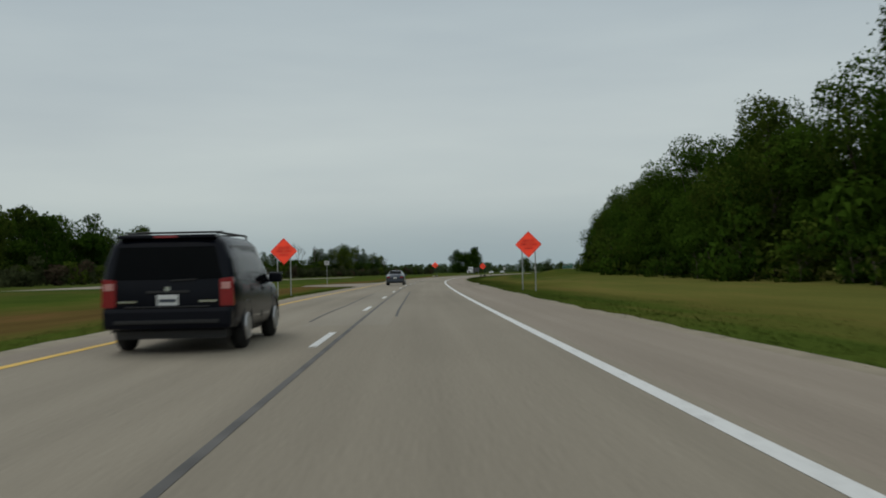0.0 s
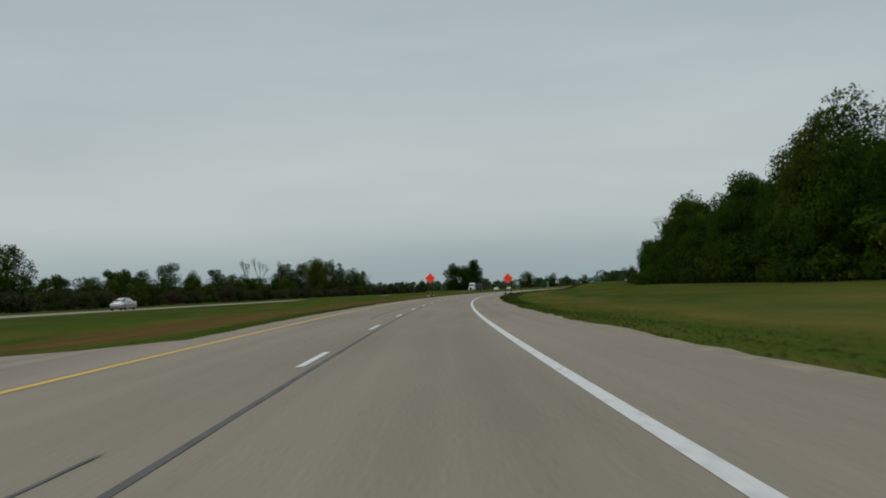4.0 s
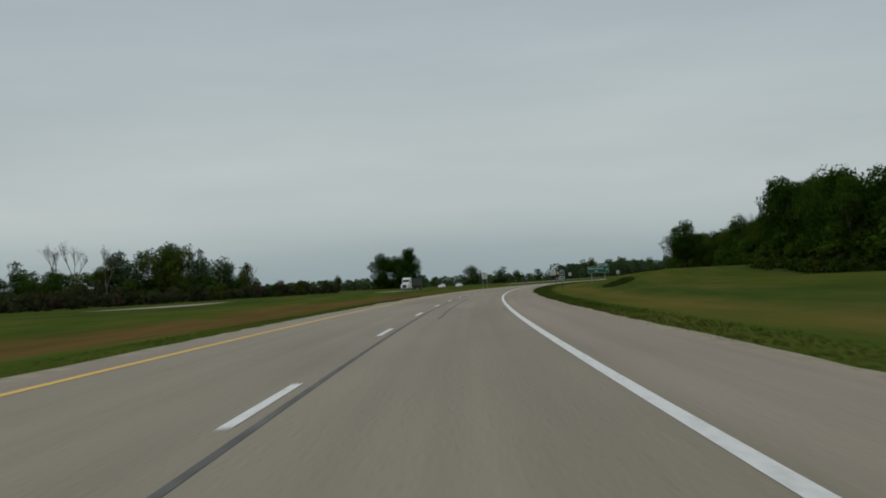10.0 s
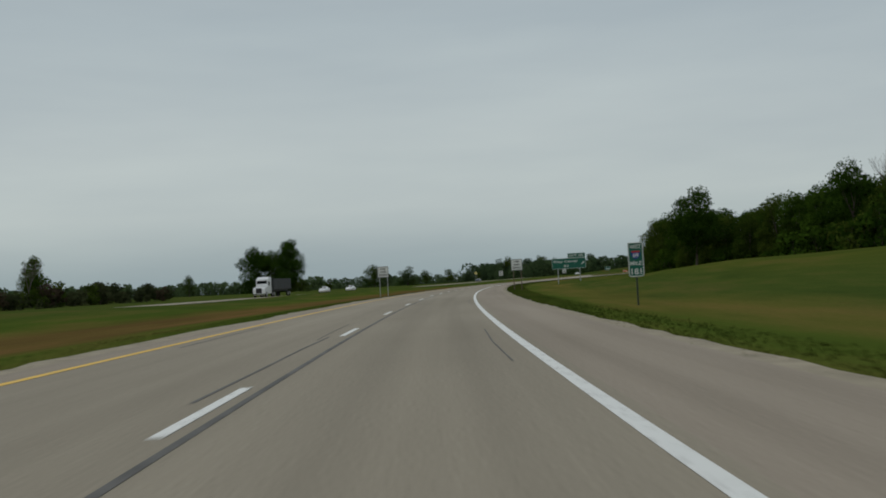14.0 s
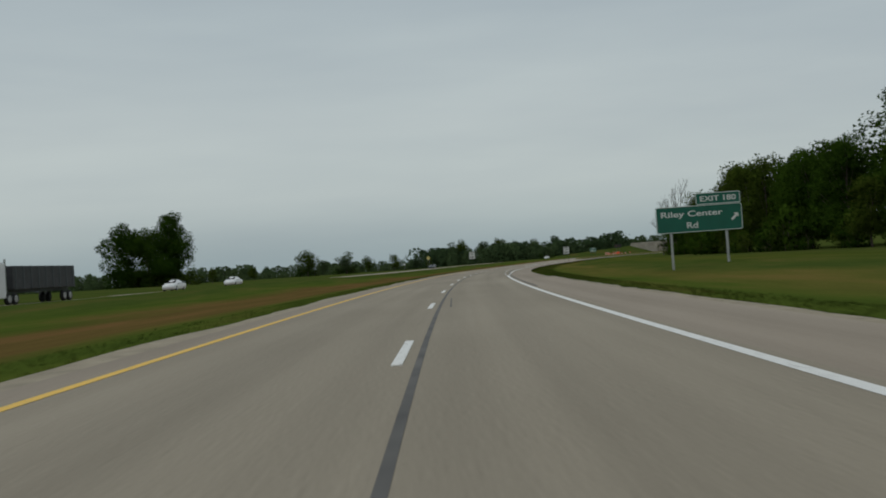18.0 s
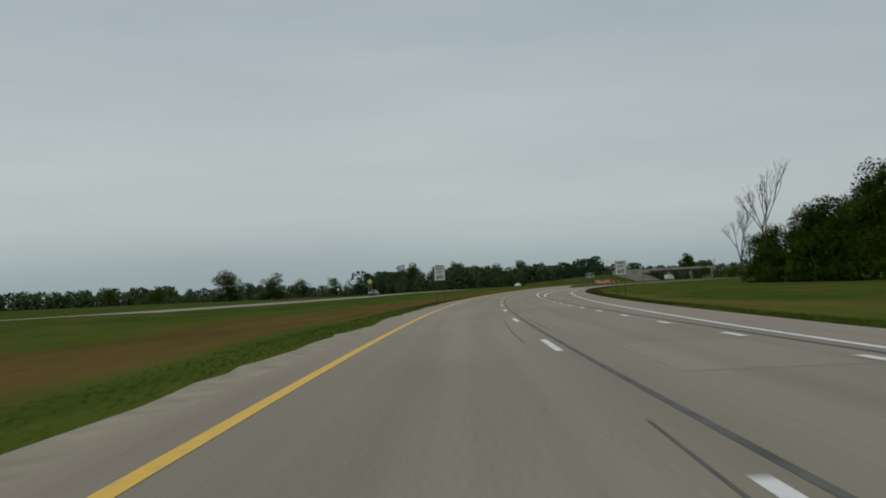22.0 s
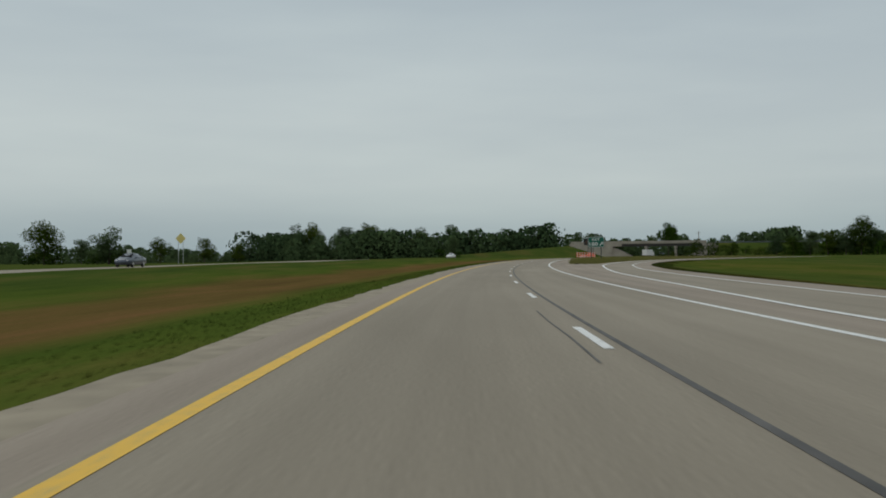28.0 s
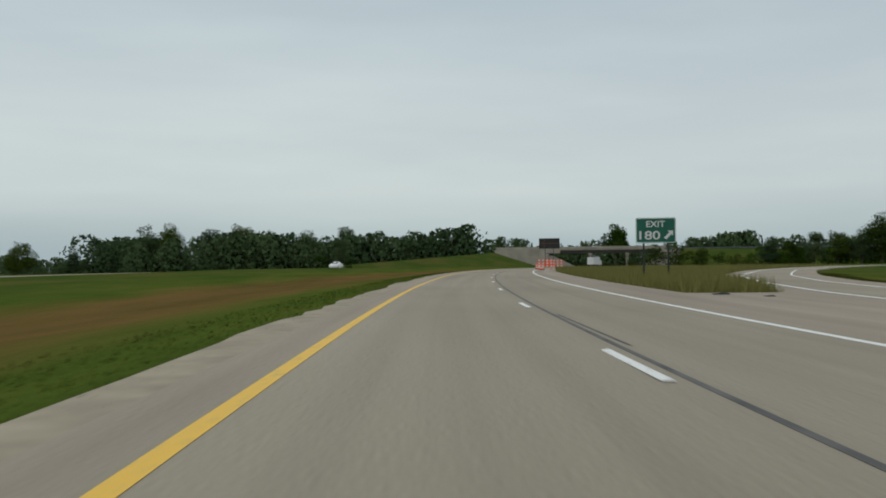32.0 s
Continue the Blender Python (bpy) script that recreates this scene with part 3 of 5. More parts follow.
# ---- trees ----
def crown_mesh(name, seed, h, w, low, leaves, leaf, mat, lumps=14, taper=0.0):
    """A crown of single leaf sprays gathered on uneven lumps, with gaps between them."""
    rg = np.random.default_rng(seed)
    u = rg.random(lumps)
    zc = h * (low + (1 - low) * (0.12 + 0.80 * u))
    prof = np.sin(np.pi * np.clip((zc / h - low) / (1 - low) * 0.86 + 0.12, 0, 1)) ** 0.7
    ang = rg.random(lumps) * 2 * np.pi
    rad = w * 0.5 * prof * (0.10 + 0.72 * rg.random(lumps) ** 0.8)
    rad *= 1 - taper * zc / h
    cx, cy = rad * np.cos(ang), rad * np.sin(ang)
    lr = w * (0.085 + 0.20 * rg.random(lumps) ** 1.6) * (0.6 + 0.5 * prof) * (1 - 0.6 * taper * zc / h)
    k = rg.choice(lumps, leaves, p=lr ** 2 / (lr ** 2).sum())
    d = rg.normal(size=(leaves, 3))
    d /= np.linalg.norm(d, axis=1)[:, None]
    r = lr[k] * (0.68 + 0.36 * rg.random(leaves)) * (1 + 0.18 * np.sin(d[:, 0] * 7 + k) * np.cos(d[:, 2] * 6))
    c = np.stack([cx[k], cy[k], zc[k]], 1) + d * r[:, None] * np.array([1, 1, 0.82])
    c[:, 2] = np.maximum(c[:, 2], 0.15)
    n = d + rg.normal(size=(leaves, 3)) * 0.6
    n /= np.linalg.norm(n, axis=1)[:, None]
    t = np.cross(n, rg.normal(size=(leaves, 3)))
    t /= np.linalg.norm(t, axis=1)[:, None]
    b = np.cross(n, t)
    sz = leaf * (0.6 + 0.8 * rg.random(leaves))[:, None]
    v = np.stack([c + t * sz, c - t * sz * 0.6 + b * sz * 0.62 + n * sz * 0.1, c - t * sz * 0.6 - b * sz * 0.62 + n * sz * 0.1], 1).reshape(-1, 3)
    me = bpy.data.meshes.new(name)
    me.vertices.add(leaves * 3)
    me.vertices.foreach_set("co", v.ravel())
    me.loops.add(leaves * 3)
    me.loops.foreach_set("vertex_index", np.arange(leaves * 3, dtype=np.int32))
    me.polygons.add(leaves)
    me.polygons.foreach_set("loop_start", np.arange(0, leaves * 3, 3, dtype=np.int32))
    me.update(calc_edges=True)
    soft = d * 0.75 + np.array([0, 0, 0.35]) + 0.35 * (c - np.array([0, 0, h * 0.45])) / h
    soft_normals(me, np.repeat(soft / np.linalg.norm(soft, axis=1)[:, None], 3, axis=0))
    me.materials.append(mat)
    return me, list(zip(cx, cy, zc))


def trunk_mesh(name, seed, h, r, limbs, mat=M_BARK, top=0.8):
    rr = random.Random(seed)
    bm = bmesh.new()
    bend = [(rr.uniform(-0.02, 0.02) * h * i, rr.uniform(-0.02, 0.02) * h * i, h * top * i / 4) for i in range(5)]
    bend[0] = (0, 0, -0.3)
    for i in range(4):
        rod(bm, bend[i], bend[i + 1], r * (1 - 0.2 * i), r * (1 - 0.2 * (i + 1)), 7)
    for x, y, z in limbs:
        z0 = max(0.12 * h, z * 0.55)
        f = min(3.99, z0 / (h * top) * 4)
        i = int(f)
        a = Vector(bend[i]).lerp(Vector(bend[i + 1]), f - i)
        rod(bm, a, (x, y, z), r * 0.32, r * 0.08, 5)
    me = bpy.data.meshes.new(name)
    bm.to_mesh(me)
    bm.free()
    me.materials.append(mat)
    return me


def make_tree(seed, h, w, low, leaves, leaf, label, mat=M_LEAF, lumps=14, name="tree", category="tree", group="", taper=0.0):
    e = thing(name, label, category, group)
    cm, cs = crown_mesh("crown", seed, h, w, low, leaves, leaf, mat, lumps, taper)
    t = new("trunk", trunk_mesh("trunk", seed, h, 0.018 * h, cs[:9]))
    t.parent = e
    c = new("crown", cm)
    c.parent = e
    return e


class Grove:
    """Puts the first tree of a kind where it is first wanted, and copies after that."""
    def __init__(self, kinds):
        self.kinds, self.made = kinds, {}

    def put(self, i, p, size, turn, tall=1.0, label=""):
        i %= len(self.kinds)
        m = pose(p.x, p.y, p.z, 0, 0, turn) @ Matrix.Diagonal((size, size, size * tall, 1))
        if i not in self.made:
            e = self.made[i] = make_tree(**self.kinds[i])
            e.matrix_basis = m
        else:
            e = copy_thing(self.made[i], m)
            e.scale = m.to_scale()
        if label:
            e["label"] = label
        return e


EDGE_LABEL = "dense broadleaf tree in the dark green wood beside the freeway"
close_wood = Grove([dict(seed=30 + i, h=10.0, w=7.4, low=0.02, leaves=14500, leaf=0.112, label=EDGE_LABEL, lumps=(26, 34, 22)[i % 3], group="wood edge trees", mat=(M_LEAF, M_LEAF_OLIVE, M_LEAF)[i % 3])
                   for i in range(5)])
near_wood = Grove([dict(seed=10 + i, h=10.0, w=7.2, low=0.02, leaves=6200, leaf=0.15, label=EDGE_LABEL, lumps=(30, 36, 44)[i % 3], group="wood edge trees", mat=(M_LEAF, M_LEAF, M_LEAF_OLIVE)[i % 3])
                   for i in range(6)])
field_wood = Grove([dict(seed=50 + i, h=12.0, w=9.0, low=0.06, leaves=3200, leaf=0.26, label="broadleaf tree in the distant hedgerow beyond the median", lumps=32, group="hedgerow trees",
                         mat=(M_LEAF, M_LEAF_OLIVE)[i % 2]) for i in range(5)])
brush = Grove([dict(seed=70 + i, h=3.0, w=4.2, low=0.0, leaves=520, leaf=0.22, label="scrubby brownish-green roadside shrub", lumps=9, name="shrub", category="shrub", group="shrubs", mat=(M_BRUSH, M_BRUSH, M_RUSSET, M_LEAF_OLIVE)[i])
               for i in range(4)])
rt = random.Random(5)
WOOD_AT = [-40, 60, 100, 134, 180, 214, 320, 350, 400, 420, 480, 540, 600, 640, 740, 760]
WOOD_LAT = [22, 25, 27, 29, 34, 36, 41, 41, 38, 44, 48, 51, 41, 39, 40, 43]
# height of the wood's top along the road, (station, metres)
WOOD_TOP = [(-40, 16.5), (52, 16.5), (60, 15.2), (66, 14.4), (74, 13.6), (82, 13.4), (90, 12.6), (98, 16), (107, 15), (119, 13.6), (125, 11.6), (133, 11.4), (140, 14.0), (150, 13), (160, 15.5), (188, 17), (204, 17.5), (216, 15.4),
            (250, 15.5), (262, 14.5), (270, 12.5), (275, 9.4), (281, 10.5), (287, 15), (297, 17.8), (320, 17.5), (329, 14.5), (337, 11.5), (346, 10.8), (360, 10.8), (372, 11.3),
            (390, 13), (400, 12), (420, 14.2), (430, 14.4), (439, 12.0), (447, 9.9), (462, 9.6), (488, 10.2), (500, 13.4), (512, 13.0), (534, 14.0), (546, 14.2), (556, 12.6), (576, 13.2),
            (600, 14.0), (640, 15.6), (656, 16.4), (690, 13.2), (722, 11.6), (736, 10), (746, 8)]
WOOD_HAT, WOOD_H = [q[0] for q in WOOD_TOP], [q[1] for q in WOOD_TOP]
s = 22.0
while s < 744:
    h = float(np.interp(s, WOOD_HAT, WOOD_H)) * rt.uniform(0.82, 0.96)
    lat = float(np.interp(s, WOOD_AT, WOOD_LAT)) + rt.uniform(-0.5, 4.5)
    p = at(s, lat)
    p.z = ground_z(s, lat)
    tall = rt.uniform(1.02, 1.25)
    (close_wood if s < 250 else near_wood).put(rt.randrange(6), p, h / 10 / tall, rt.uniform(0, 360), tall)
    s += 0.46 * h * rt.uniform(0.8, 1.1)
# undergrowth that closes the foot of the wood
under = Grove([dict(seed=170 + i, h=3.0, w=4.6, low=0.0, leaves=680, leaf=0.165, label="low leafy bush at the foot of the wood", lumps=11, name="bush", category="bush", group="wood edge bushes",
                    mat=(M_LEAF, M_LEAF_OLIVE, M_LEAF)[i]) for i in range(3)])
s = 24.0
while s < 748:
    lat = float(np.interp(s, WOOD_AT, WOOD_LAT)) - 2.2 + rt.uniform(-1.6, 1.2)
    p = at(s, lat)
    p.z = ground_z(s, lat) - 0.1
    under.put(rt.randrange(3), p, rt.choice((0.55, 0.8, 0.9, 1.1, 1.5)) * rt.uniform(0.85, 1.15), rt.uniform(0, 360), rt.uniform(0.8, 1.3))
    s += rt.uniform(2.6, 4.6)


def leaf_wall(name, seed, label):
    """The depth of the wood behind its edge: crowns too many to tell apart, joined."""
    rg = np.random.default_rng(seed)
    allv, alln = [], []
    s = 0.0
    while s < 738:
        h0 = float(np.interp(s, WOOD_HAT, WOOD_H))
        for off in ((5, 9, 14) if s < 250 else (6, 13)):
            h = h0 * (rg.uniform(0.64, 0.82) if s < 250 else rg.uniform(0.78, 1.0))
            ss, lat = s + rg.uniform(-3, 3), float(np.interp(s, WOOD_AT, WOOD_LAT)) + off + rg.uniform(-2, 2)
            n, leaf = (2600, 0.2) if s < 250 else (1500, 0.28)
            me, _ = crown_mesh("crown", int(seed * 1000 + s * 7 + off), h, h * 0.7, 0.05, n, leaf, M_LEAF, 28)
            co = np.empty(len(me.vertices) * 3)
            me.vertices.foreach_get("co", co)
            p = at(ss, lat, ground_z(ss, lat))
            allv.append(co.reshape(-1, 3) + np.array(p))
            nn = np.empty(len(me.vertices) * 3, dtype=np.float32)
            me.attributes["soft"].data.foreach_get("vector", nn)
            alln.append(nn)
            bpy.data.meshes.remove(me)
        s += 8.0 * rg.uniform(0.85, 1.15)
    v = np.concatenate(allv)
    me = bpy.data.meshes.new(name)
    me.vertices.add(len(v))
    me.vertices.foreach_set("co", v.ravel())
    me.loops.add(len(v))
    me.loops.foreach_set("vertex_index", np.arange(len(v), dtype=np.int32))
    me.polygons.add(len(v) // 3)
    me.polygons.foreach_set("loop_start", np.arange(0, len(v), 3, dtype=np.int32))
    me.update(calc_edges=True)
    soft_normals(me, np.concatenate(alln))
    me.materials.append(M_LEAF)
    return tagged(new(name, me), label, "woodland", kind="stuff")


leaf_wall("wood_interior", 3, "deep dark green broadleaf wood behind its edge trees")

# hedgerow beyond the opposite carriageway
for row, (lat0, lat1) in enumerate(((-82, -106), (-94, -120))):
    s = 130.0
    while s < 500:
        gap = noise.noise((s * 0.018, row * 7, 0))
        if gap > -0.25 or s < 275:
            lat = float(np.interp(s, [120, 620], [lat0, lat1])) + rt.uniform(-4, 4)
            p = at(s, lat)
            p.z = ground_z(s, lat)
            field_wood.put(rt.randrange(5), p, rt.uniform(0.75, 1.3) * (1.15 if s < 275 else 0.62), rt.uniform(0, 360))
        s += rt.uniform(7, 13) * (0.6 if s < 275 else 1.0)
s = 150.0
while s < 600:
    for off in (0, 6):
        lat = -60 - off + rt.uniform(-2, 2) - (s - 150) * 0.03
        p = at(s, lat)
        p.z = ground_z(s, lat)
        brush.put(rt.choice((0, 1, 0, 1, 3, 3, 0, 2)), p, rt.uniform(0.6, 1.35), rt.uniform(0, 360), rt.uniform(0.7, 1.3))
    s += rt.uniform(3.4, 5.2)
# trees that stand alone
# every other kind takes the far leaves, with haze in their colour
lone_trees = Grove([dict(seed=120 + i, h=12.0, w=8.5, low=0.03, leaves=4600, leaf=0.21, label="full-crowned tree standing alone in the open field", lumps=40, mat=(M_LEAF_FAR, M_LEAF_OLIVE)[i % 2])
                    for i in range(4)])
LONE = [(0, 700, 8, 0.9, 1), (-20, 760, 6.9, 1, 3), (-34, 640, 10, 1, 1), (104, 1112, 17.2, 1.4, 1), (118, 1150, 11, 1.2, 2),
        (127, 1099, 15.2, 1.5, 0), (70, 1080, 9, 1.1, 3), (223.1, 995.4, 8.2, 0.95, 2), (45, 1095, 10, 1, 1), (150, 1160, 12, 1, 1), (172, 1178, 13, 1, 3), (190, 1190, 11, 1, 0), (160, 1010, 7, 1, 3)]
# the tall pair in the field, one broad and one tapering
field_pair = Grove([dict(seed=131 + i, h=18.0, w=(15.0, 13.0)[i], low=0.0, leaves=24000, leaf=0.2, label="tall dark broadleaf tree of a pair in the open field", lumps=(46, 58)[i], mat=M_LEAF, taper=(0.3, 0.6)[i])
                    for i in range(2)])
for k, (x, y, top) in enumerate(((21.0, 757, 19.0), (33.0, 748.5, 20.2), (27, 754, 17.0))):
    ls, lat = station(x, y)
    p = at(ls, lat, ground_z(ls, lat))
    field_pair.put(k, p, (top - p.z) / 18, 50 * k, 1.0)
    for dx in (-4, 0, 4):
        under.put(k, p + Vector((dx, rt.uniform(-2, 2), -0.3)), 1.7, 30 * dx, 0.9, "dense bush at the foot of a field tree")
# the front row of the wood behind the overpass
row = random.Random(33)
LONE += [(212 + 12.2 * i + row.uniform(-5, 5), (1167, 1186)[i == 1] - (i > 1) * (2.4 * i - 16) + row.uniform(-9, 9), row.uniform(14.5, 20.5), row.uniform(0.85, 1.3), i) for i in range(9)]
# the tall grove and its outliers at the hedgerow's end
GROVE = [(-59, 570, 17.4, 0.95, 0), (-52, 592, 19.6, 0.8, 1), (-47, 580, 18.6, 0.75, 2), (-42, 566, 18.4, 0.75, 3), (-36, 565, 16.6, 0.75, 0), (-33, 574, 13.5, 0.9, 1), (-30, 571, 11, 0.9, 2), (-30, 623, 13.7, 0.8, 3),
         (-95, 587, 16.6, 1.2, 0), (-84, 580, 12.5, 1.0, 1), (-76, 574, 11.5, 1.1, 3), (-66, 572, 13, 1.0, 1), (-98, 503, 16.6, 1.15, 2), (-90, 508, 13.2, 0.9, 1), (-106, 496, 14.6, 1.0, 3),
         (-64, 576, 16.5, 0.9, 2), (-55, 576, 18.2, 0.85, 3), (-49, 570, 17.5, 0.9, 1), (-40, 572, 16.2, 0.9, 0), (-133, 556, 14.2, 1.2, 1), (-138, 536, 13.2, 1.1, 2), (-87, 321, 15.9, 1.0, 3), (-92, 326, 12.0, 1.0, 1)]
for x, y, top, fat, k in GROVE:
    ls, lat = station(x, y)
    p = at(ls, lat, ground_z(ls, lat))
    lone_trees.put(k, p, (top - p.z) / 12 * fat, 70 * k + ls, 1.0 / fat, "tall dark tree in the grove at the end of the hedgerow")
    under.put(k, p + Vector((1.5, -2.5, -0.2)), 1.9, 50 * k + ls, 1.1, "dense bush at the foot of the hedgerow grove")
# thicket of small trees beyond the ramp
for k, (x, y, h) in enumerate([(345.4, 998.7, 8.3), (349.4, 994.8, 7.0), (353.3, 990.9, 8.8), (357.3, 986.7, 9.4), (361.1, 982.5, 9.8), (364.3, 978.8, 13.5), (367.7, 974.9, 9.0), (371.0, 970.9, 9.0)]):
    ls, lat = station(x, y)
    lone_trees.put(k, at(ls, lat, ground_z(ls, lat)), h / 12 * 1.25, 55 * k, 0.8, "bushy dark green tree in the thicket beyond the ramp")
for x, y, top, fat, k in LONE:
    ls, lat = station(x, y)
    p = at(ls, lat, ground_z(ls, lat))
    h = top - p.z
    lone_trees.put(k, p, h / 12 * fat, 40 * k + ls, 1.0 / fat)
    if fat > 1.25:
        for dx in (-4, 0, 4):
            under.put(dx, p + Vector((dx, rt.uniform(-2, 2), -0.3)), 1.2 * fat, 30 * dx, 0.9, "dense bush at the foot of a field tree")
for x, y, h in ((216.9, 991.3, 2.7), (228.9, 1006.0, 2.2)):
    ls, lat = station(x, y)
    under.put(int(x), at(ls, lat, ground_z(ls, lat) - 0.1), h / 3, x * 5, 1.0, "round green bush beyond the opposite carriageway")
j = make_tree(140, 12.2, 9.5, 0.42, 3000, 0.32, "umbrella-crowned tree standing alone behind the overpass", M_LEAF, 16)
j.matrix_basis = Matrix.Translation((358, 1086, 1.6)) @ Matrix.Diagonal((1.02, 1.02, 1.13, 1))
for x, y, h in ((349, 1053, 6.5), (355, 1050, 6.5), (361, 1046, 5.5), (366, 1052, 5.5), (372, 1054, 4.5), (384, 1046, 4.0), (398, 1040, 4.0), (330, 1040, 2.0)):
    under.put(1, Vector((x, y, 1.5)), h / 3, x * 7, 1.0, "dense dark green bush at the foot of the embankment")
for k in range(20):
    bx, by = rt.uniform(50, 235), rt.uniform(-27, -17)
    p = pose(324.5, 1092.3, 0, 0, 0, -35.5) @ Vector((bx, by, 1.0 + 0.14 * (by + 27)))
    under.put(rt.randrange(3), p, rt.uniform(0.7, 1.5), rt.uniform(0, 360), rt.uniform(0.6, 1.0), "dense dark green bush along the grassy embankment")
oak = make_tree(91, 15.6, 10.5, 0.12, 12000, 0.2, "round-topped dark oak standing in front of the wood", M_LEAF, 44, "oak_tree")
oak.matrix_basis = Matrix.Translation(at(562, 39.5, 0.5))
lacy = make_tree(151, 15.4, 6.5, 0.35, 1500, 0.2, "sparse half-bare tree rising above the wood edge", M_LEAF_OLIVE, 12)
lacy.matrix_basis = Matrix.Translation(at(356, 43.5, 0.6))
for ds, lat, hh in ((572, 44, 9), (552, 47, 9), (580, 40, 7), (739, 39.5, 6.5), (744, 38.5, 7.5), (748, 41, 8)):
    near_wood.put(2, at(ds, lat, 0.4), hh / 10, ds)


def dead_tree(seed, h, label):
    rr = random.Random(seed)
    e = thing("dead_tree", label, "tree")
    bm = bmesh.new()

    def grow(a, d, length, r, depth):
        b = a + d * length
        rod(bm, a, b, r, r * 0.62, 6 if depth < 2 else 4)
        if depth >= 6 or r < 0.004:
            return
        for _ in range(3 if depth in (0, 2, 3) else 2):
            nd = (d + Vector((rr.uniform(-0.5, 0.5), rr.uniform(-0.5, 0.5), rr.uniform(0.05, 0.55)))).normalized()
            grow(b, nd, length * rr.uniform(0.55, 0.82), r * 0.62, depth + 1)

    grow(Vector((0, 0, -0.3)), Vector((0.03, 0, 1)).normalized(), h * 0.33, h * 0.016, 0)
    part("trunk", bm, M_DEADWOOD, e, "bare branching trunk")
    return e


for i, (ds, lat, h) in enumerate(((742, 39.4, 16.2), (745, 36.0, 11.2), (348, 41.5, 15.6), (352, 46, 13.5), (292, 43, 13), (422, 46, 12), (490, 51, 11))):
    d = dead_tree(200 + i, h, "bare grey dead tree at the edge of the wood")
    d.matrix_basis = Matrix.Translation(at(ds, lat, ground_z(ds, lat)))
for i in range(4):
    d = dead_tree(220 + i, 11, "bare grey dead tree in the hedgerow")
    ls, lat = station(*((-80, 570), (-73, 565), (-28, 606), (-64, 566))[i])
    d.matrix_basis = Matrix.Translation(at(ls, lat, 0.8)) @ Matrix.Scale((1.75, 1.65, 0.9, 1.5)[i], 4)

# woods on the horizon, too far and too many to count
def far_wood(name, pts, h, rows, seed, label, gap=9.0, mat=M_LEAF, m=420):
    rg = np.random.default_rng(seed)
    allv, alln = [], []
    for (x0, y0), (x1, y1) in zip(pts, pts[1:]):
        L = math.hypot(x1 - x0, y1 - y0)
        nx, ny = (y1 - y0) / L, -(x1 - x0) / L
        for k in range(int(L / gap * rows * 1.5)):
            f, o = rg.random(), rg.random() * rows * 8 - 4
            swell = noise.noise((x0 * 0.01 + f * L * 0.02, seed * 3.1, 0))
            hh = h * (0.50 + 0.42 * rg.random() ** 0.8 + 0.30 * swell)
            cx, cy = x0 + (x1 - x0) * f + nx * o, y0 + (y1 - y0) * f + ny * o
            fs, fl = station(cx, cy)
            foot = min(4.0, ground_z(fs, fl) + rise(fs)) - 0.8
            d = rg.normal(size=(m, 3))
            d /= np.linalg.norm(d, axis=1)[:, None]
            zz = hh * (0.03 + 0.95 * rg.random(m))
            turn, fold = rg.random(2) * 6.3
            wid = hh * rg.uniform(0.34, 0.58) * np.sin(np.pi * np.clip(zz / hh * 0.8 + 0.18, 0, 1)) ** 0.6
            wid *= 1 + 0.28 * np.sin(3 * np.arctan2(d[:, 1], d[:, 0]) + turn + zz / hh * 9) * np.cos(zz / hh * 14 + fold)
            c = np.stack([cx + d[:, 0] * wid, cy + d[:, 1] * wid, zz + foot + 0.4 * d[:, 2]], 1)
            t = np.cross(d, rg.normal(size=(m, 3)))
            t /= np.linalg.norm(t, axis=1)[:, None]
            b = np.cross(d, t)
            q = hh * 0.95 / math.sqrt(m) * (0.6 + 0.8 * rg.random(m))[:, None]
            sn = np.stack([d[:, 0], d[:, 1], 0.15 + zz / hh * 0.9], 1)
            alln.append(np.repeat(sn / np.linalg.norm(sn, axis=1)[:, None], 3, axis=0))
            allv.append(np.stack([c + t * q, c - t * q * 0.6 + b * q * 0.75, c - t * q * 0.6 - b * q * 0.75], 1).reshape(-1, 3))
    v = np.concatenate(allv)
    nf = len(v) // 3
    me = bpy.data.meshes.new(name)
    me.vertices.add(len(v))
    me.vertices.foreach_set("co", v.ravel())
    me.loops.add(len(v))
    me.loops.foreach_set("vertex_index", np.arange(len(v), dtype=np.int32))
    me.polygons.add(nf)
    me.polygons.foreach_set("loop_start", np.arange(0, len(v), 3, dtype=np.int32))
    me.update(calc_edges=True)
    soft_normals(me, np.concatenate(alln))
    me.materials.append(mat)
    return tagged(new(name, me), label, "woodland", kind="stuff")


brush_line = [tuple(at(q, -71 - (q - 150) * 0.03))[:2] for q in range(140, 600, 40)]
far_wood("roadside_scrub", brush_line, 4.0, 2, 9, "dense greyish-brown scrub behind the roadside shrubs", 3.0, M_BRUSH, 110)
# woods in M_LEAF_FAR carry the distance haze in their leaf colour
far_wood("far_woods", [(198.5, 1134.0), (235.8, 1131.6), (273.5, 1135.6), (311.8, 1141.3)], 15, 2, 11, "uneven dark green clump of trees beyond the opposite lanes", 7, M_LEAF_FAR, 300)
far_wood("far_woods", [(360.1, 1019.3), (365.0, 1000.4), (371.8, 985.5), (378.1, 969.9)], 7.0, 2, 12, "dense dark green thicket beyond the exit ramp", 5, M_LEAF, 300)
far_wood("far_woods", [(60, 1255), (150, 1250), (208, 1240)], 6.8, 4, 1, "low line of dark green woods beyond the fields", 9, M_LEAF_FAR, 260)
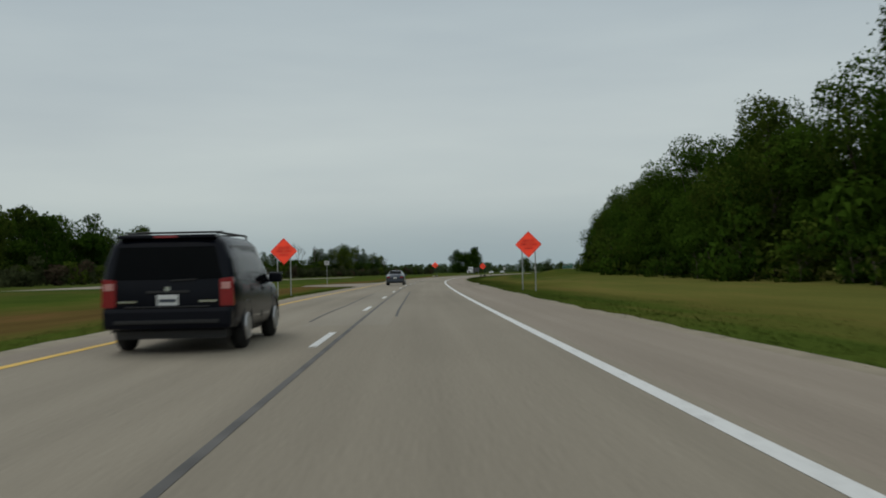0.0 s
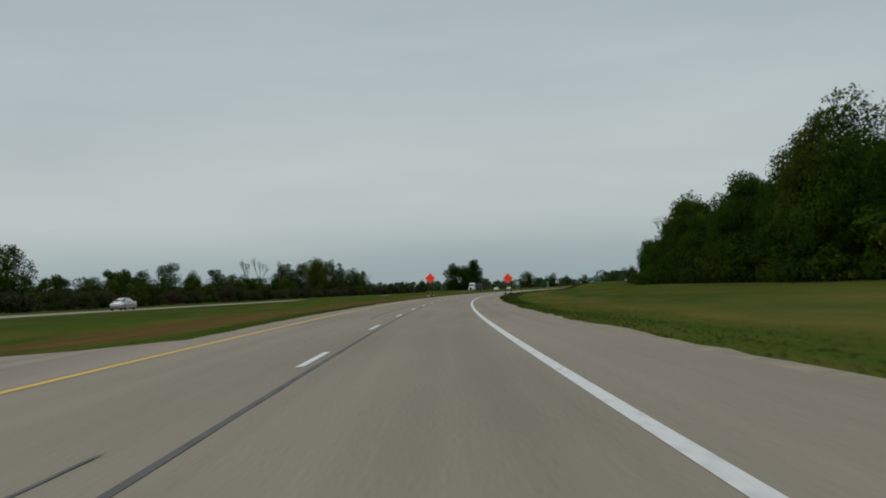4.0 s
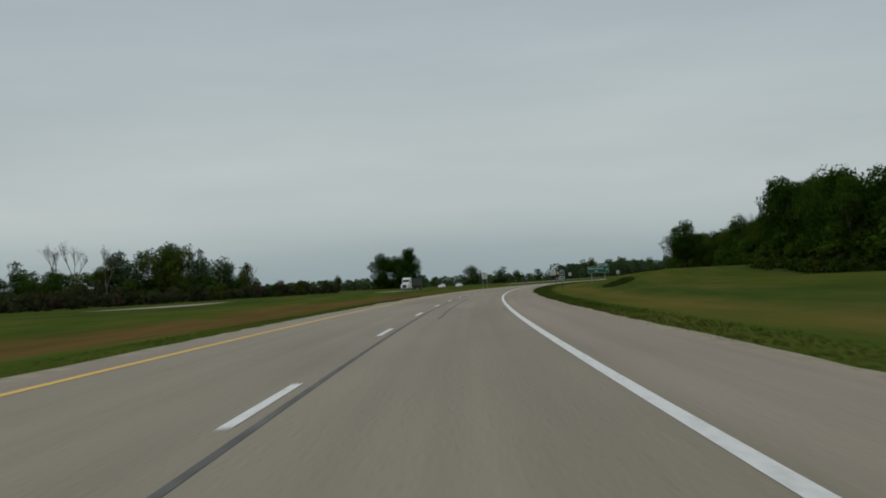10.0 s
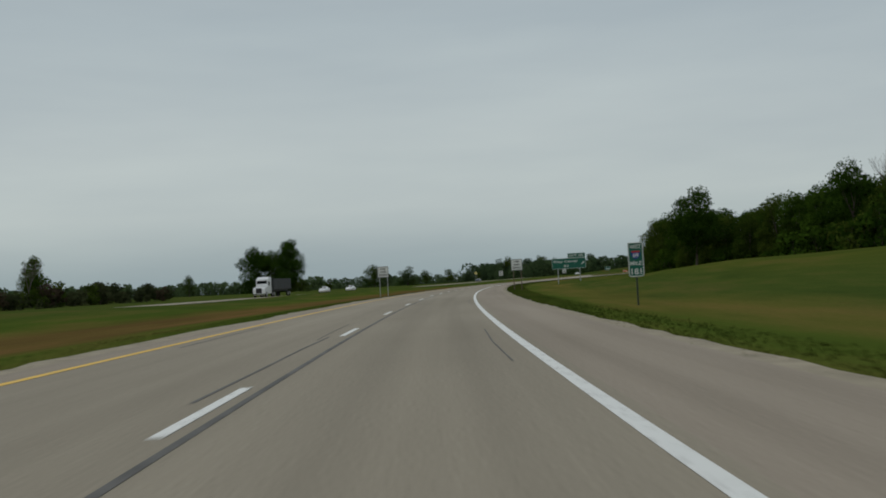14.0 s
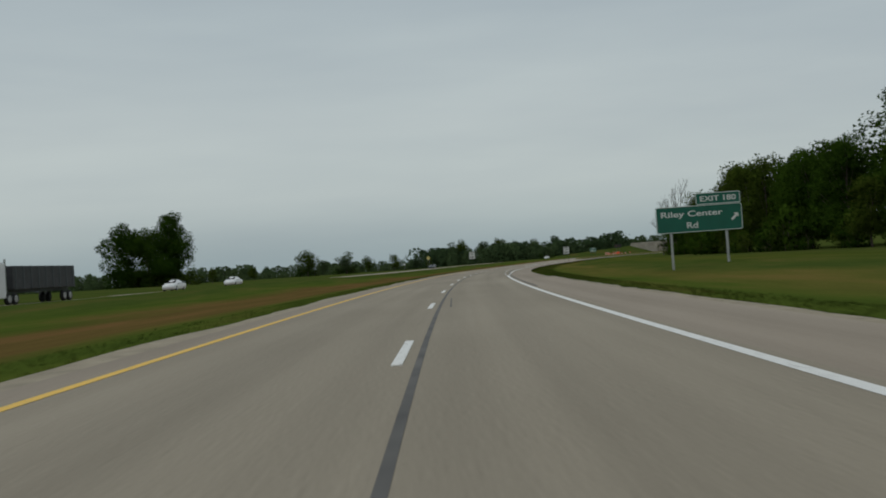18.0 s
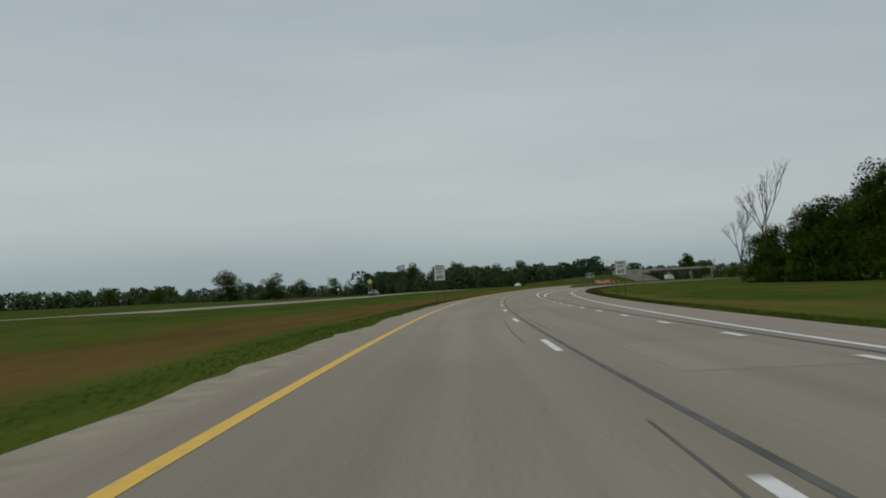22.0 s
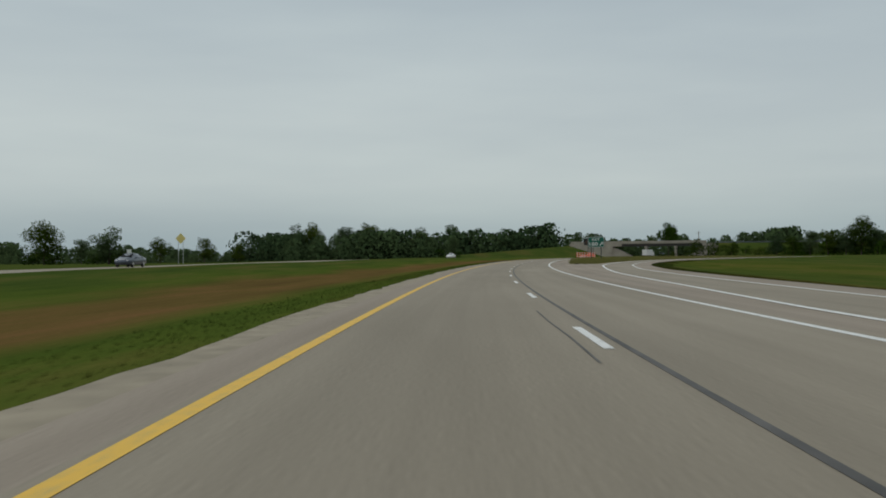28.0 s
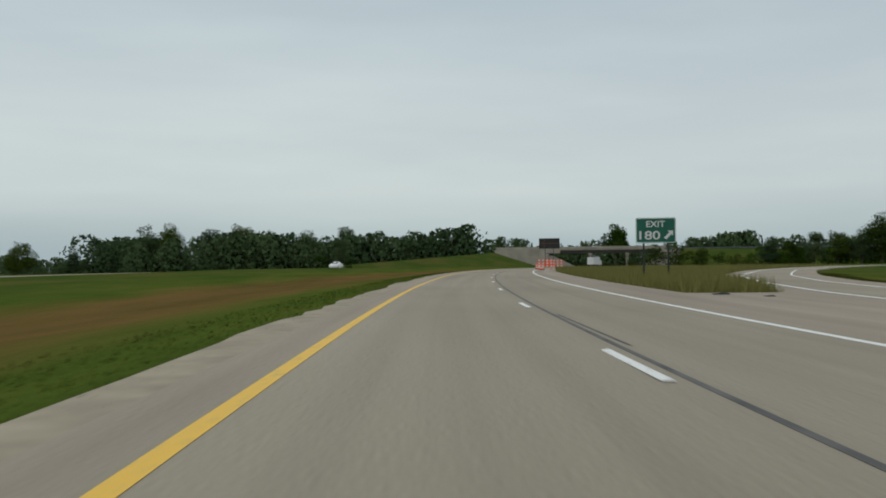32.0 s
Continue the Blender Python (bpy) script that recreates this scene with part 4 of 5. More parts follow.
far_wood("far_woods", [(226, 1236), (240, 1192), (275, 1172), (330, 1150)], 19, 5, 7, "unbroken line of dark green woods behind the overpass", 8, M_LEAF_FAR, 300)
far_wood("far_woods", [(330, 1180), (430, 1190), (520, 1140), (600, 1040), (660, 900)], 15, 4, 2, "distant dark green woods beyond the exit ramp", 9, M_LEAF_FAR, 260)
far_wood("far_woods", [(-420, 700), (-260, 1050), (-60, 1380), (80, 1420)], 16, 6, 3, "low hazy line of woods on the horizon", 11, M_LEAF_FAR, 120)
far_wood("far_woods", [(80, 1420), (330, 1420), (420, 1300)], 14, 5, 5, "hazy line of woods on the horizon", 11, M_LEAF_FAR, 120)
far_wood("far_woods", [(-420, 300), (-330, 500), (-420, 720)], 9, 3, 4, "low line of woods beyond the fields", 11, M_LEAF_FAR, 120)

# ---- signs ----
def diamond_sign(label, group, posts="galv"):
    e = thing("warning_sign", label, "road sign", group)
    r = 0.862
    rim = [(0, r), (r, 0), (0, -r), (-r, 0)]
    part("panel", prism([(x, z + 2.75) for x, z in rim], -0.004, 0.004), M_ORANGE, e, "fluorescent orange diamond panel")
    bm = bmesh.new()
    for i in range(4):
        (x0, z0), (x1, z1) = rim[i], rim[(i + 1) % 4]
        o = 0.955
        rod(bm, (x0 * o, -0.006, z0 * o + 2.75), (x1 * o, -0.006, z1 * o + 2.75), 0.012, seg=4)
    part("border", bm, M_BLACK_INK, e, "thin black border")
    return e


def legend_reduced(e):
    for text, z, w in (("REDUCED", 2.98, 0.72), ("SPEED ZONE", 2.76, 1.05), ("AHEAD", 2.52, 0.60)):
        lettering("lettering", text, 0.15, M_BLACK_INK, e, (0, -0.008, z), 0.01, w)


def legend_merge(e):
    part("lane_bar", prism([(-0.30, 3.12), (-0.19, 3.12), (-0.19, 2.38), (-0.30, 2.38)], -0.012, -0.006), M_BLACK_INK, e)
    part("merge_bar", prism([(0.06, 3.12), (0.17, 3.12), (0.17, 2.95), (0.30, 2.76), (0.30, 2.36), (0.19, 2.36), (0.19, 2.72), (0.06, 2.90)], -0.012, -0.006), M_BLACK_INK, e)
    for i in range(4):
        part("lane_tick", boxes(((0.035, 0.006, 0.07), (0.05, -0.009, 2.42 + 0.115 * i))), M_BLACK_INK, e)


def sandbag(parent, x, y, turn, mat):
    bm = bmesh.new()
    bmesh.ops.create_icosphere(bm, subdivisions=2, radius=1)
    for v in bm.verts:
        v.co *= 1 + 0.12 * noise.noise(v.co * 2.3 + Vector((x, y, turn)))
        v.co = Vector((v.co.x * 0.30, v.co.y * 0.2, max(-0.09, v.co.z * 0.15)))
    bmesh.ops.rotate(bm, cent=(0, 0, 0), matrix=Matrix.Rotation(turn, 3, "Z"), verts=bm.verts)
    bmesh.ops.translate(bm, vec=(x, y, 0.1 + 0.13 * (int(turn * 10) % 2)), verts=bm.verts)
    part("sandbag", bm, mat, parent, "", True)


def post(e, x, top, mat, y=0.03, w=0.05, name="post"):
    part(name, boxes(((w, w * 0.7, top + 0.4), (x, y, top / 2 - 0.2)), bevel=0.006), mat, e)


def place(e, s, lat, turn=0.0, z=None, lean=0.0):
    p = at(s, lat)
    zz = (ground_z(s, lat) if z is None else z) + p.z
    e.matrix_basis = pose(p.x, p.y, zz, 0, lean, turn - heading(s))
    return e


for lat, tilt in ((8.6, 0), (-7.15, 0)):
    e = diamond_sign("orange diamond warning sign on two metal posts in the verge", "reduced speed signs")
    legend_reduced(e)
    post(e, -0.42, 3.0, M_GALV, w=0.07)
    post(e, 0.42, 3.0, M_GALV, w=0.07)
    place(e, 65.5, lat, z=0.0)
for lat, lean, bagx in ((7.5, 0, 0), (-5.55, 2.5, 0.1)):
    e = diamond_sign("orange lane-ends diamond sign on dark posts held by sandbags", "lane ends signs")
    legend_merge(e)
    up = 0.0 if lat > 0 else 0.42
    for ch in e.children:
        ch.location.z += up
    for x, y, top in ((-0.45, 0.03, 2.45 + up), (0.42, 0.03, 2.45 + up), (0.5, 0.62, 2.4))[:3 if lat > 0 else 2]:
        post(e, x, top, M_GREENPOST, y, 0.07)
    part("foot_rail", boxes(((0.07, 1.5, 0.06), (-0.45, 0.25, 0.05)), ((0.07, 1.5, 0.06), (0.42, 0.25, 0.05)), bevel=0.008), M_GREENPOST, e)
    rr = random.Random(int(lat * 10))
    for k in range(7):
        sandbag(e, rr.choice((-0.45, 0.42)) + rr.uniform(-0.22, 0.22), rr.uniform(-0.35, 0.8), rr.uniform(0, 3), M_SANDBAG_PALE if (lat < 0 and k < 2) else M_SANDBAG)
    place(e, 275.5, lat, z=0.0 if lat > 0 else 0.0, lean=lean)
stake = thing("marker_post", "bare dark green metal post standing in the grass", "post")
post(stake, 0, 2.95, M_GREENPOST, 0, 0.06)
place(stake, 279, 9.6)


def white_sign(w, h, bottom, lines, label, group):
    e = thing("regulatory_sign", label, "road sign", group)
    part("panel", prism(rounded(w, h, 0.05, 3, 0, bottom + h / 2), -0.004, 0.004), M_SIGN_WHITE, e, "white rectangular panel")
    bm = bmesh.new()
    pts = rounded(w - 0.06, h - 0.06, 0.04, 3, 0, bottom + h / 2)
    for i in range(len(pts)):
        a, b = pts[i], pts[(i + 1) % len(pts)]
        if (Vector(a) - Vector(b)).length > 1e-4:
            rod(bm, (a[0], -0.005, a[1]), (b[0], -0.005, b[1]), 0.019, seg=4)
    part("border", bm, M_BLACK_INK, e, "black border")
    for text, z, hh, ww in lines:
        lettering("lettering", text, hh, M_BLACK_INK, e, (0, -0.008, z), 0.008, ww)
    return e


for lat, ds in ((7.8, 485), (-7.0, 486)):
    e = white_sign(1.22, 1.22, 2.0, (("WORK", 2.94, 0.2, 0.62), ("ZONE", 2.61, 0.2, 0.6), ("BEGINS", 2.28, 0.2, 0.86)), "white square work zone sign with black letters", "work zone signs")
    post(e, -0.42 if lat < 0 else -0.38, 2.4, M_GALV if lat < 0 else M_TIMBER, w=0.08)
    post(e, 0.45, 2.4, M_GALV if lat < 0 else M_TIMBER, w=0.08)
    place(e, ds, lat, z=0.0)
for lat in (12.5, -7.0):
    e = white_sign(1.22, 1.52, 2.2 if lat < 0 else 1.92, tuple((t, z - (-0.2 if lat < 0 else 0.08), a, b) for t, z, a, b in
                   (("SPEED", 3.27, 0.2, 0.84), ("LIMIT", 2.93, 0.2, 0.7), ("60", 2.42, 0.44, 0.72))), "white speed limit sign with black figures", "speed limit signs")
    post(e, -0.42, 2.5, M_GREENPOST, w=0.05)
    post(e, 0.42, 2.5, M_GREENPOST, w=0.05)
    place(e, 688, lat, z=0.0)


def outline_strip(e, w, h, cx, cz, mat):
    bm = bmesh.new()
    pts = rounded(w - 0.07, h - 0.07, 0.09, 4, cx, cz)
    for i in range(len(pts)):
        a, b = pts[i], pts[(i + 1) % len(pts)]
        if (Vector(a) - Vector(b)).length > 1e-4:
            rod(bm, (a[0], -0.021, a[1]), (b[0], -0.021, b[1]), 0.022, seg=4)
    part("border", bm, mat, e, "white border")


def arrow(e, cx, cz, k, mat):
    shape = [(0.5, 0.5), (0.5, -0.12), (0.3, 0.08), (-0.28, -0.5), (-0.5, -0.28), (0.08, 0.3), (-0.12, 0.5)]
    part("arrow", prism([(cx + x * k, cz + z * k) for x, z in shape], -0.032, -0.022), mat, e, "white arrow up and to the right")


guide = thing("exit_guide_sign", "large green exit guide sign on two grey posts in the verge", "road sign")
part("panel", prism(rounded(5.6, 1.75, 0.12, 4, 0, 3.12), -0.02, 0.01), M_SIGN_GREEN, guide, "green panel")
outline_strip(guide, 5.6, 1.75, 0, 3.12, M_SIGN_WHITE)
part("exit_tab", prism(rounded(2.9, 0.78, 0.1, 4, 1.3, 4.39), -0.02, 0.01), M_SIGN_GREEN, guide, "green tab panel")
outline_strip(guide, 2.9, 0.78, 1.3, 4.39, M_SIGN_WHITE)
lettering("lettering", "EXIT 180", 0.36, M_SIGN_WHITE, guide, (1.3, -0.026, 4.39), 0.012, 2.3)
lettering("lettering", "Riley Center", 0.50, M_SIGN_WHITE, guide, (-0.45, -0.026, 3.42), 0.012, 4.0)
lettering("lettering", "Rd", 0.40, M_SIGN_WHITE, guide, (-0.45, -0.026, 2.72), 0.012, 0.72)
arrow(guide, 2.3, 3.1, 0.5, M_SIGN_WHITE)
for x in (-1.85, 1.75):
    part("post", boxes(((0.14, 0.18, 3.2), (x, 0.12, 1.2)), bevel=0.01), M_GALV, guide)
place(guide, 544, 16.2, -2, 0.0)

gore = thing("exit_gore_sign", "green exit sign with an arrow in the gore grass", "road sign")
part("panel", prism(rounded(2.45, 1.58, 0.1, 4, 0, 3.3), -0.02, 0.01), M_SIGN_GREEN, gore, "green panel")
outline_strip(gore, 2.45, 1.58, 0, 3.3, M_SIGN_WHITE)
lettering("lettering", "EXIT", 0.38, M_SIGN_WHITE, gore, (0, -0.026, 3.7), 0.012, 1.15)
lettering("lettering", "180", 0.54, M_SIGN_WHITE, gore, (-0.37, -0.026, 3.0), 0.012, 1.28)
arrow(gore, 0.78, 3.0, 0.56, M_SIGN_WHITE)
for x in (-0.75, 0.75):
    part("post", boxes(((0.12, 0.16, 3.0), (x, 0.1, 1.0)), bevel=0.01), M_GREENPOST, gore)
gs, gl = station(188.5, 844.5)
place(gore, gs, gl, -8, -0.28)

mile = thing("mile_marker", "narrow green freeway mile marker sign with a shield", "road sign")
part("panel", prism(rounded(0.66, 1.5, 0.05, 3, 0, 2.0), -0.006, 0.004), M_SIGN_GREEN, mile, "green panel")
outline_strip(mile, 0.7, 1.54, 0, 2.0, M_SIGN_WHITE)
lettering("lettering", "WEST", 0.17, M_SIGN_WHITE, mile, (0, -0.01, 2.57), 0.01, 0.5)
part("shield", prism([(-0.19, 2.38), (0.19, 2.38), (0.2, 2.2), (0.1, 2.06), (0, 2.02), (-0.1, 2.06), (-0.2, 2.2)], -0.011, -0.005), M_SIGN_BLUE, mile, "blue shield")
part("shield_band", boxes(((0.36, 0.004, 0.07), (0, -0.013, 2.345))), M_SIGN_RED, mile, "red band")
lettering("lettering", "69", 0.18, M_SIGN_WHITE, mile, (0, -0.014, 2.19), 0.01, 0.24)
lettering("lettering", "MILE", 0.17, M_SIGN_WHITE, mile, (0, -0.01, 1.84), 0.01, 0.5)
lettering("lettering", "181", 0.26, M_SIGN_WHITE, mile, (0, -0.01, 1.48), 0.01, 0.44)
post(mile, 0, 1.9, M_GREENPOST, 0.03, 0.07)
place(mile, 418, 10.6)

# sign at the median crossover, seen from the side
x_sign = thing("crossover_sign", "small white sign on a grey post at the median crossover", "road sign")
part("panel", boxes(((0.62, 0.008, 0.5), (0, 0, 2.6)), bevel=0.003), M_SIGN_WHITE, x_sign)
for i, w in enumerate((0.45, 0.5, 0.35)):
    part("text_bar", boxes(((w, 0.004, 0.05), (0, -0.007, 2.72 - 0.12 * i))), M_BLACK_INK, x_sign)
post(x_sign, 0, 2.7, M_GALV, 0.03, 0.06)
place(x_sign, 132, -11.7, z=0.12)
yd = thing("advisory_sign", "yellow diamond sign on two posts facing the opposite lanes", "road sign")
part("panel", prism([(0, 4.9), (0.86, 4.04), (0, 3.18), (-0.86, 4.04)], -0.004, 0.004), plain("sign_yellow", (0.75, 0.62, 0.22), 0.5), yd, "yellow diamond panel")
post(yd, -0.4, 3.8, M_GALV, 0.03, 0.07)
post(yd, 0.4, 3.8, M_GALV, 0.03, 0.07)
ys, yl = station(129.3, 873.7)
place(yd, ys, yl)

small_sign = thing("small_sign", "small white sign on a thin post beyond the opposite lanes", "road sign")
part("panel", boxes(((0.75, 0.01, 0.7), (0, 0, 2.3)), bevel=0.003), M_SIGN_WHITE, small_sign)
post(small_sign, 0, 2.6, M_GALV, 0.03, 0.06)
place(small_sign, 885, -69, 20)

# ---- overpass ----
bridge = tagged(thing("overpass", "concrete highway overpass on round columns with steel girders", "bridge"), kind="structure")
BM = pose(324.5, 1092.3, 0, 0, 0, -35.5)
part("deck", boxes(((41, 10.6, 0.35), (26, 0, 7.1))), M_BRIDGE, bridge, "pale concrete deck")
for y in (-5.3, 5.3):
    part("parapet", boxes(((56, 0.3, 0.85), (19, y, 7.70)), bevel=0.04), M_BRIDGE, bridge, "pale concrete parapet")
    part("guard_rail", boxes(((90, 0.12, 0.35), (93, y, 7.3))), M_STEEL, bridge, "dull steel guard rail")
    for k in range(16):
        part("rail_post", boxes(((0.12, 0.12, 1.1), (49.5 + 5.8 * k, y + 0.12, 6.9))), M_TIMBER, bridge)
# girders hold the underside's shade in their colour
for k in range(6):
    part("girder", boxes(((41, 0.4, 1.0), (26, -4.6 + 1.84 * k, 6.42))), M_GIRDER, bridge, "girder darkened for the shade under the deck")
for x in (22.4, 34.5):
    part("pier_cap", boxes(((1.1, 9.8, 0.8), (x, 0, 5.5)), bevel=0.08), M_BRIDGE, bridge)
    for y in (-3.8, 0, 3.8):
        part("column", rods(((x, y, 0.3), (x, y, 5.2), 0.45), seg=14), M_BRIDGE, bridge)
for y in (-5.75, 5.45):
    part("wing_wall", prism([(-9.5, 7.2), (6, 7.4), (12.5, 7.4), (12.5, 5.95), (8.8, 5.9), (8.2, 1.2), (3, 1.2), (-9.5, 6.2)], y, y + 0.3), M_BRIDGE, bridge, "pale concrete wing wall")
part("abutment", boxes(((1.2, 10.4, 5.6), (7.4, 0, 4.1))), M_BRIDGE, bridge, "pale concrete abutment")
part("slope_paving", prism([(8, 0.6), (8, 5.2), (10, 5.2), (19, 0.6)], -5.2, 5.2), M_BRIDGE, bridge, "pale concrete slope under the deck")
part("abutment", prism([(45.5, 7.0), (53, 7.0), (53, 1.0), (38.5, 1.0), (45, 5.2)], -6.0, 6.0), M_BRIDGE, bridge, "sloped concrete abutment")
bridge.matrix_basis = BM
bank_verge = tagged(new("embankment", None), "grassy embankment carrying the crossing road", "embankment", kind="structure")
for x0, toe, x1, z0, z1 in ((-9.5, 9, -78, 6.4, 1.6), (52, 50, 250, 7.0, 4.5)):
    me = mesh_from("bank", [BM @ Vector(v) for v in ((x0, -6, z0), (x0, 6, z0), (toe, 20, 0.4), (toe, -16, 0.4), (x1, -7, z1), (x1, 7, z1), (x1, 20, 0), (x1, -20, 0))],
                   [(0, 1, 5, 4), (1, 2, 6, 5), (3, 0, 4, 7), (0, 3, 2, 1), (4, 5, 6, 7)], M_GRASS,
                   [(0, -30), (0, -26), (10, -22), (10, -34), (150, -30), (150, -26), (160, -22), (160, -34)])
    o = new("bank", me)
    o.parent = bank_verge

# ---- vehicles ----
def loft(sections, n=5):
    """A car body from cross-sections along y: (y, half width at sill, belt and roof, sill z, belt z, roof z)."""
    bm = bmesh.new()
    rings = []
    for y, wb, wm, wt, zb, zm, zt in sections:
        half = [(0, zb), (wb * 0.8, zb), (wb * 0.97, zb + 0.06), (wb, zb + 0.16), ((wb + wm) / 2 + 0.02, (zb + zm) / 2), (wm, zm - 0.04), (wm - 0.015, zm + 0.03)]
        half += [(wm + (wt - wm) * 0.5 + 0.02, zm + (zt - zm) * 0.5), (wt + 0.01, zt - 0.11), (wt - 0.07, zt - 0.03), (wt * 0.6, zt), (0, zt + 0.012)]
        ring = [(x, y, z) for x, z in half] + [(-x, y, z) for x, z in half[-2:0:-1]]
        rings.append([bm.verts.new(p) for p in ring])
    for a, b in zip(rings, rings[1:]):
        for i in range(len(a)):
            j = (i + 1) % len(a)
            bm.faces.new((a[i], a[j], b[j], b[i]))
    bm.faces.new(rings[0][::-1])
    bm.faces.new(rings[-1])
    bmesh.ops.recalc_face_normals(bm, faces=bm.faces)
    return bm


def pane(points, thick=0.012):
    bm = bmesh.new()
    f = bm.faces.new([bm.verts.new(p) for p in points])
    bmesh.ops.solidify(bm, geom=[f], thickness=thick)
    bmesh.ops.recalc_face_normals(bm, faces=bm.faces)
    return bm


def wheel(parent, x, y, r, w=0.22, rim=M_RIM):
    bm = bmesh.new()
    m = Matrix.Translation((x, y, r)) @ Matrix.Rotation(radians(90), 4, "Y")
    bmesh.ops.create_cone(bm, cap_ends=True, segments=24, radius1=r, radius2=r, depth=w, matrix=m)
    es = [e for e in bm.edges if abs((e.verts[0].co - e.verts[1].co).x) < 1e-4 and e.calc_length() < r]
    bmesh.ops.bevel(bm, geom=es, offset=0.035, segments=2, affect="EDGES")
    tyre = part("tyre", bm, M_RUBBER, None, "black rubber tyre", True)
    e = new("wheel")
    e.parent = parent
    tyre.parent = e
    side = 1 if x > 0 else -1
    bm = bmesh.new()
    bmesh.ops.create_cone(bm, cap_ends=True, segments=20, radius1=r * 0.64, radius2=r * 0.58, depth=0.04,
                          matrix=Matrix.Translation((x + side * (w / 2 + 0.004), y, r)) @ Matrix.Rotation(radians(90 * side), 4, "Y"))
    for k in range(5):
        a = radians(72 * k)
        box(bm, (0.03, 0.07, r * 0.5), (x + side * (w / 2 + 0.03), y + math.sin(a) * r * 0.3, r + math.cos(a) * r * 0.3), rot=None)
    part("rim", bm, rim, e, "silver alloy rim")
    return e


def side_glass(sections, pts):
    """Glass panel on the body's flank through (y, fraction from belt to roof) points, right-hand side."""
    ys = [q[0] for q in sections]
    out = []
    for y, f in pts:
        wm, wt, zm, zt = (float(np.interp(y, ys, [q[i] for q in sections])) for i in (2, 3, 5, 6))
        a, b = Vector((wm - 0.015, zm + 0.03)), Vector((wt + 0.01, zt - 0.11))
        p = a.lerp(b, f)
        out.append((p.x + 0.014 + 0.02 * (1 - abs(2 * f - 1)), y, p.y))
    return out


def both_sides(name, pts, mat, parent, label=""):
    for sgn in (1, -1):
        q = [(sgn * x, y, z) for x, y, z in (pts if sgn > 0 else pts[::-1])]
        part(name, pane(q), mat, parent, label)


def minivan():
    e = thing("minivan", "dark navy minivan with roof rails and tinted windows", "minivan")
    S = [(0.00, 0.84, 0.92, 0.75, 0.42, 1.0, 1.60), (0.05, 0.90, 0.95, 0.78, 0.36, 1.0, 1.68), (0.22, 0.95, 0.97, 0.80, 0.32, 0.99, 1.72), (0.7, 0.965, 0.98, 0.815, 0.28, 0.98, 1.74),
         (2.4, 0.965, 0.98, 0.82, 0.26, 0.96, 1.75), (3.1, 0.965, 0.98, 0.79, 0.26, 0.95, 1.71), (3.5, 0.965, 0.975, 0.75, 0.26, 0.95, 1.56), (4.15, 0.96, 0.965, 0.66, 0.26, 0.92, 1.13),
         (4.75, 0.93, 0.93, 0.66, 0.26, 0.82, 0.96), (5.02, 0.84, 0.85, 0.6, 0.28, 0.72, 0.84), (5.14, 0.7, 0.7, 0.5, 0.32, 0.62, 0.7)]
    part("body", loft(S), M_NAVY, e, "dark navy painted body", True)
    part("rear_window", pane([(-0.79, -0.012, 1.08), (0.79, -0.012, 1.08), (0.69, -0.010, 1.55), (-0.69, -0.010, 1.55)], -0.02), M_GLASS, e, "dark tinted rear window")
    part("spoiler", boxes(((1.42, 0.3, 0.05), (0, 0.08, 1.70)), bevel=0.02), M_NAVY, e)
    part("brake_lamp", boxes(((0.34, 0.02, 0.035), (0, -0.075, 1.695)), bevel=0.006), M_TAIL, e, "red high brake lamp")
    part("rear_bumper", boxes(((1.86, 0.24, 0.32), (0, 0.03, 0.52)), bevel=0.07), M_NAVY, e)
    part("bumper_trim", boxes(((1.5, 0.03, 0.05), (0, -0.1, 0.47)), bevel=0.01), M_PLASTIC, e, "black plastic strip")
    for sgn in (1, -1):
        part("tail_lamp", prism([(sgn * 0.74, 1.08), (sgn * 0.94, 1.10), (sgn * 0.955, 0.68), (sgn * 0.75, 0.68)], -0.02, 0.2, 0.012), M_TAIL, e, "red tail lamp")
        part("lamp_lens", boxes(((0.13, 0.012, 0.1), (sgn * 0.84, -0.024, 0.98)), bevel=0.004), plain("pale_lens", (0.6, 0.3, 0.28), 0.2), e, "pale reversing lens")
        part("roof_rail", rods(((sgn * 0.66, 0.35, 1.765), (sgn * 0.66, 2.9, 1.795), 0.018), ((sgn * 0.66, 0.35, 1.70), (sgn * 0.66, 0.38, 1.775), 0.018), ((sgn * 0.66, 2.9, 1.72), (sgn * 0.66, 2.87, 1.795), 0.018)), M_PLASTIC, e)
        part("mirror", boxes(((0.24, 0.12, 0.18), (sgn * 1.08, 3.45, 1.08)), bevel=0.04), M_NAVY, e)
        part("badge_bar", boxes(((0.26, 0.008, 0.03), (sgn * 0.58, -0.022, 0.76))), M_CHROME, e, "bright badge bar")
    for y in (0.8, 2.4):
        part("roof_crossbar", rods(((-0.66, y, 1.79), (0.66, y, 1.79), 0.016)), M_PLASTIC, e)
    part("emblem", prism([(-0.035, 0.975), (0.035, 0.975), (0.04, 0.93), (0, 0.895), (-0.04, 0.93)], -0.03, -0.005), M_CHROME, e, "small chrome emblem")
    part("tailgate_grip", boxes(((0.62, 0.03, 0.035), (0, -0.012, 0.90)), bevel=0.006), M_PLASTIC, e)
    plate = part("number_plate", boxes(((0.31, 0.012, 0.155), (0, -0.022, 0.78)), bevel=0.004), M_SIGN_WHITE, e, "white number plate")
    part("text_bar", boxes(((0.25, 0.004, 0.045), (0, -0.03, 0.772))), M_BLUEGREY, plate)
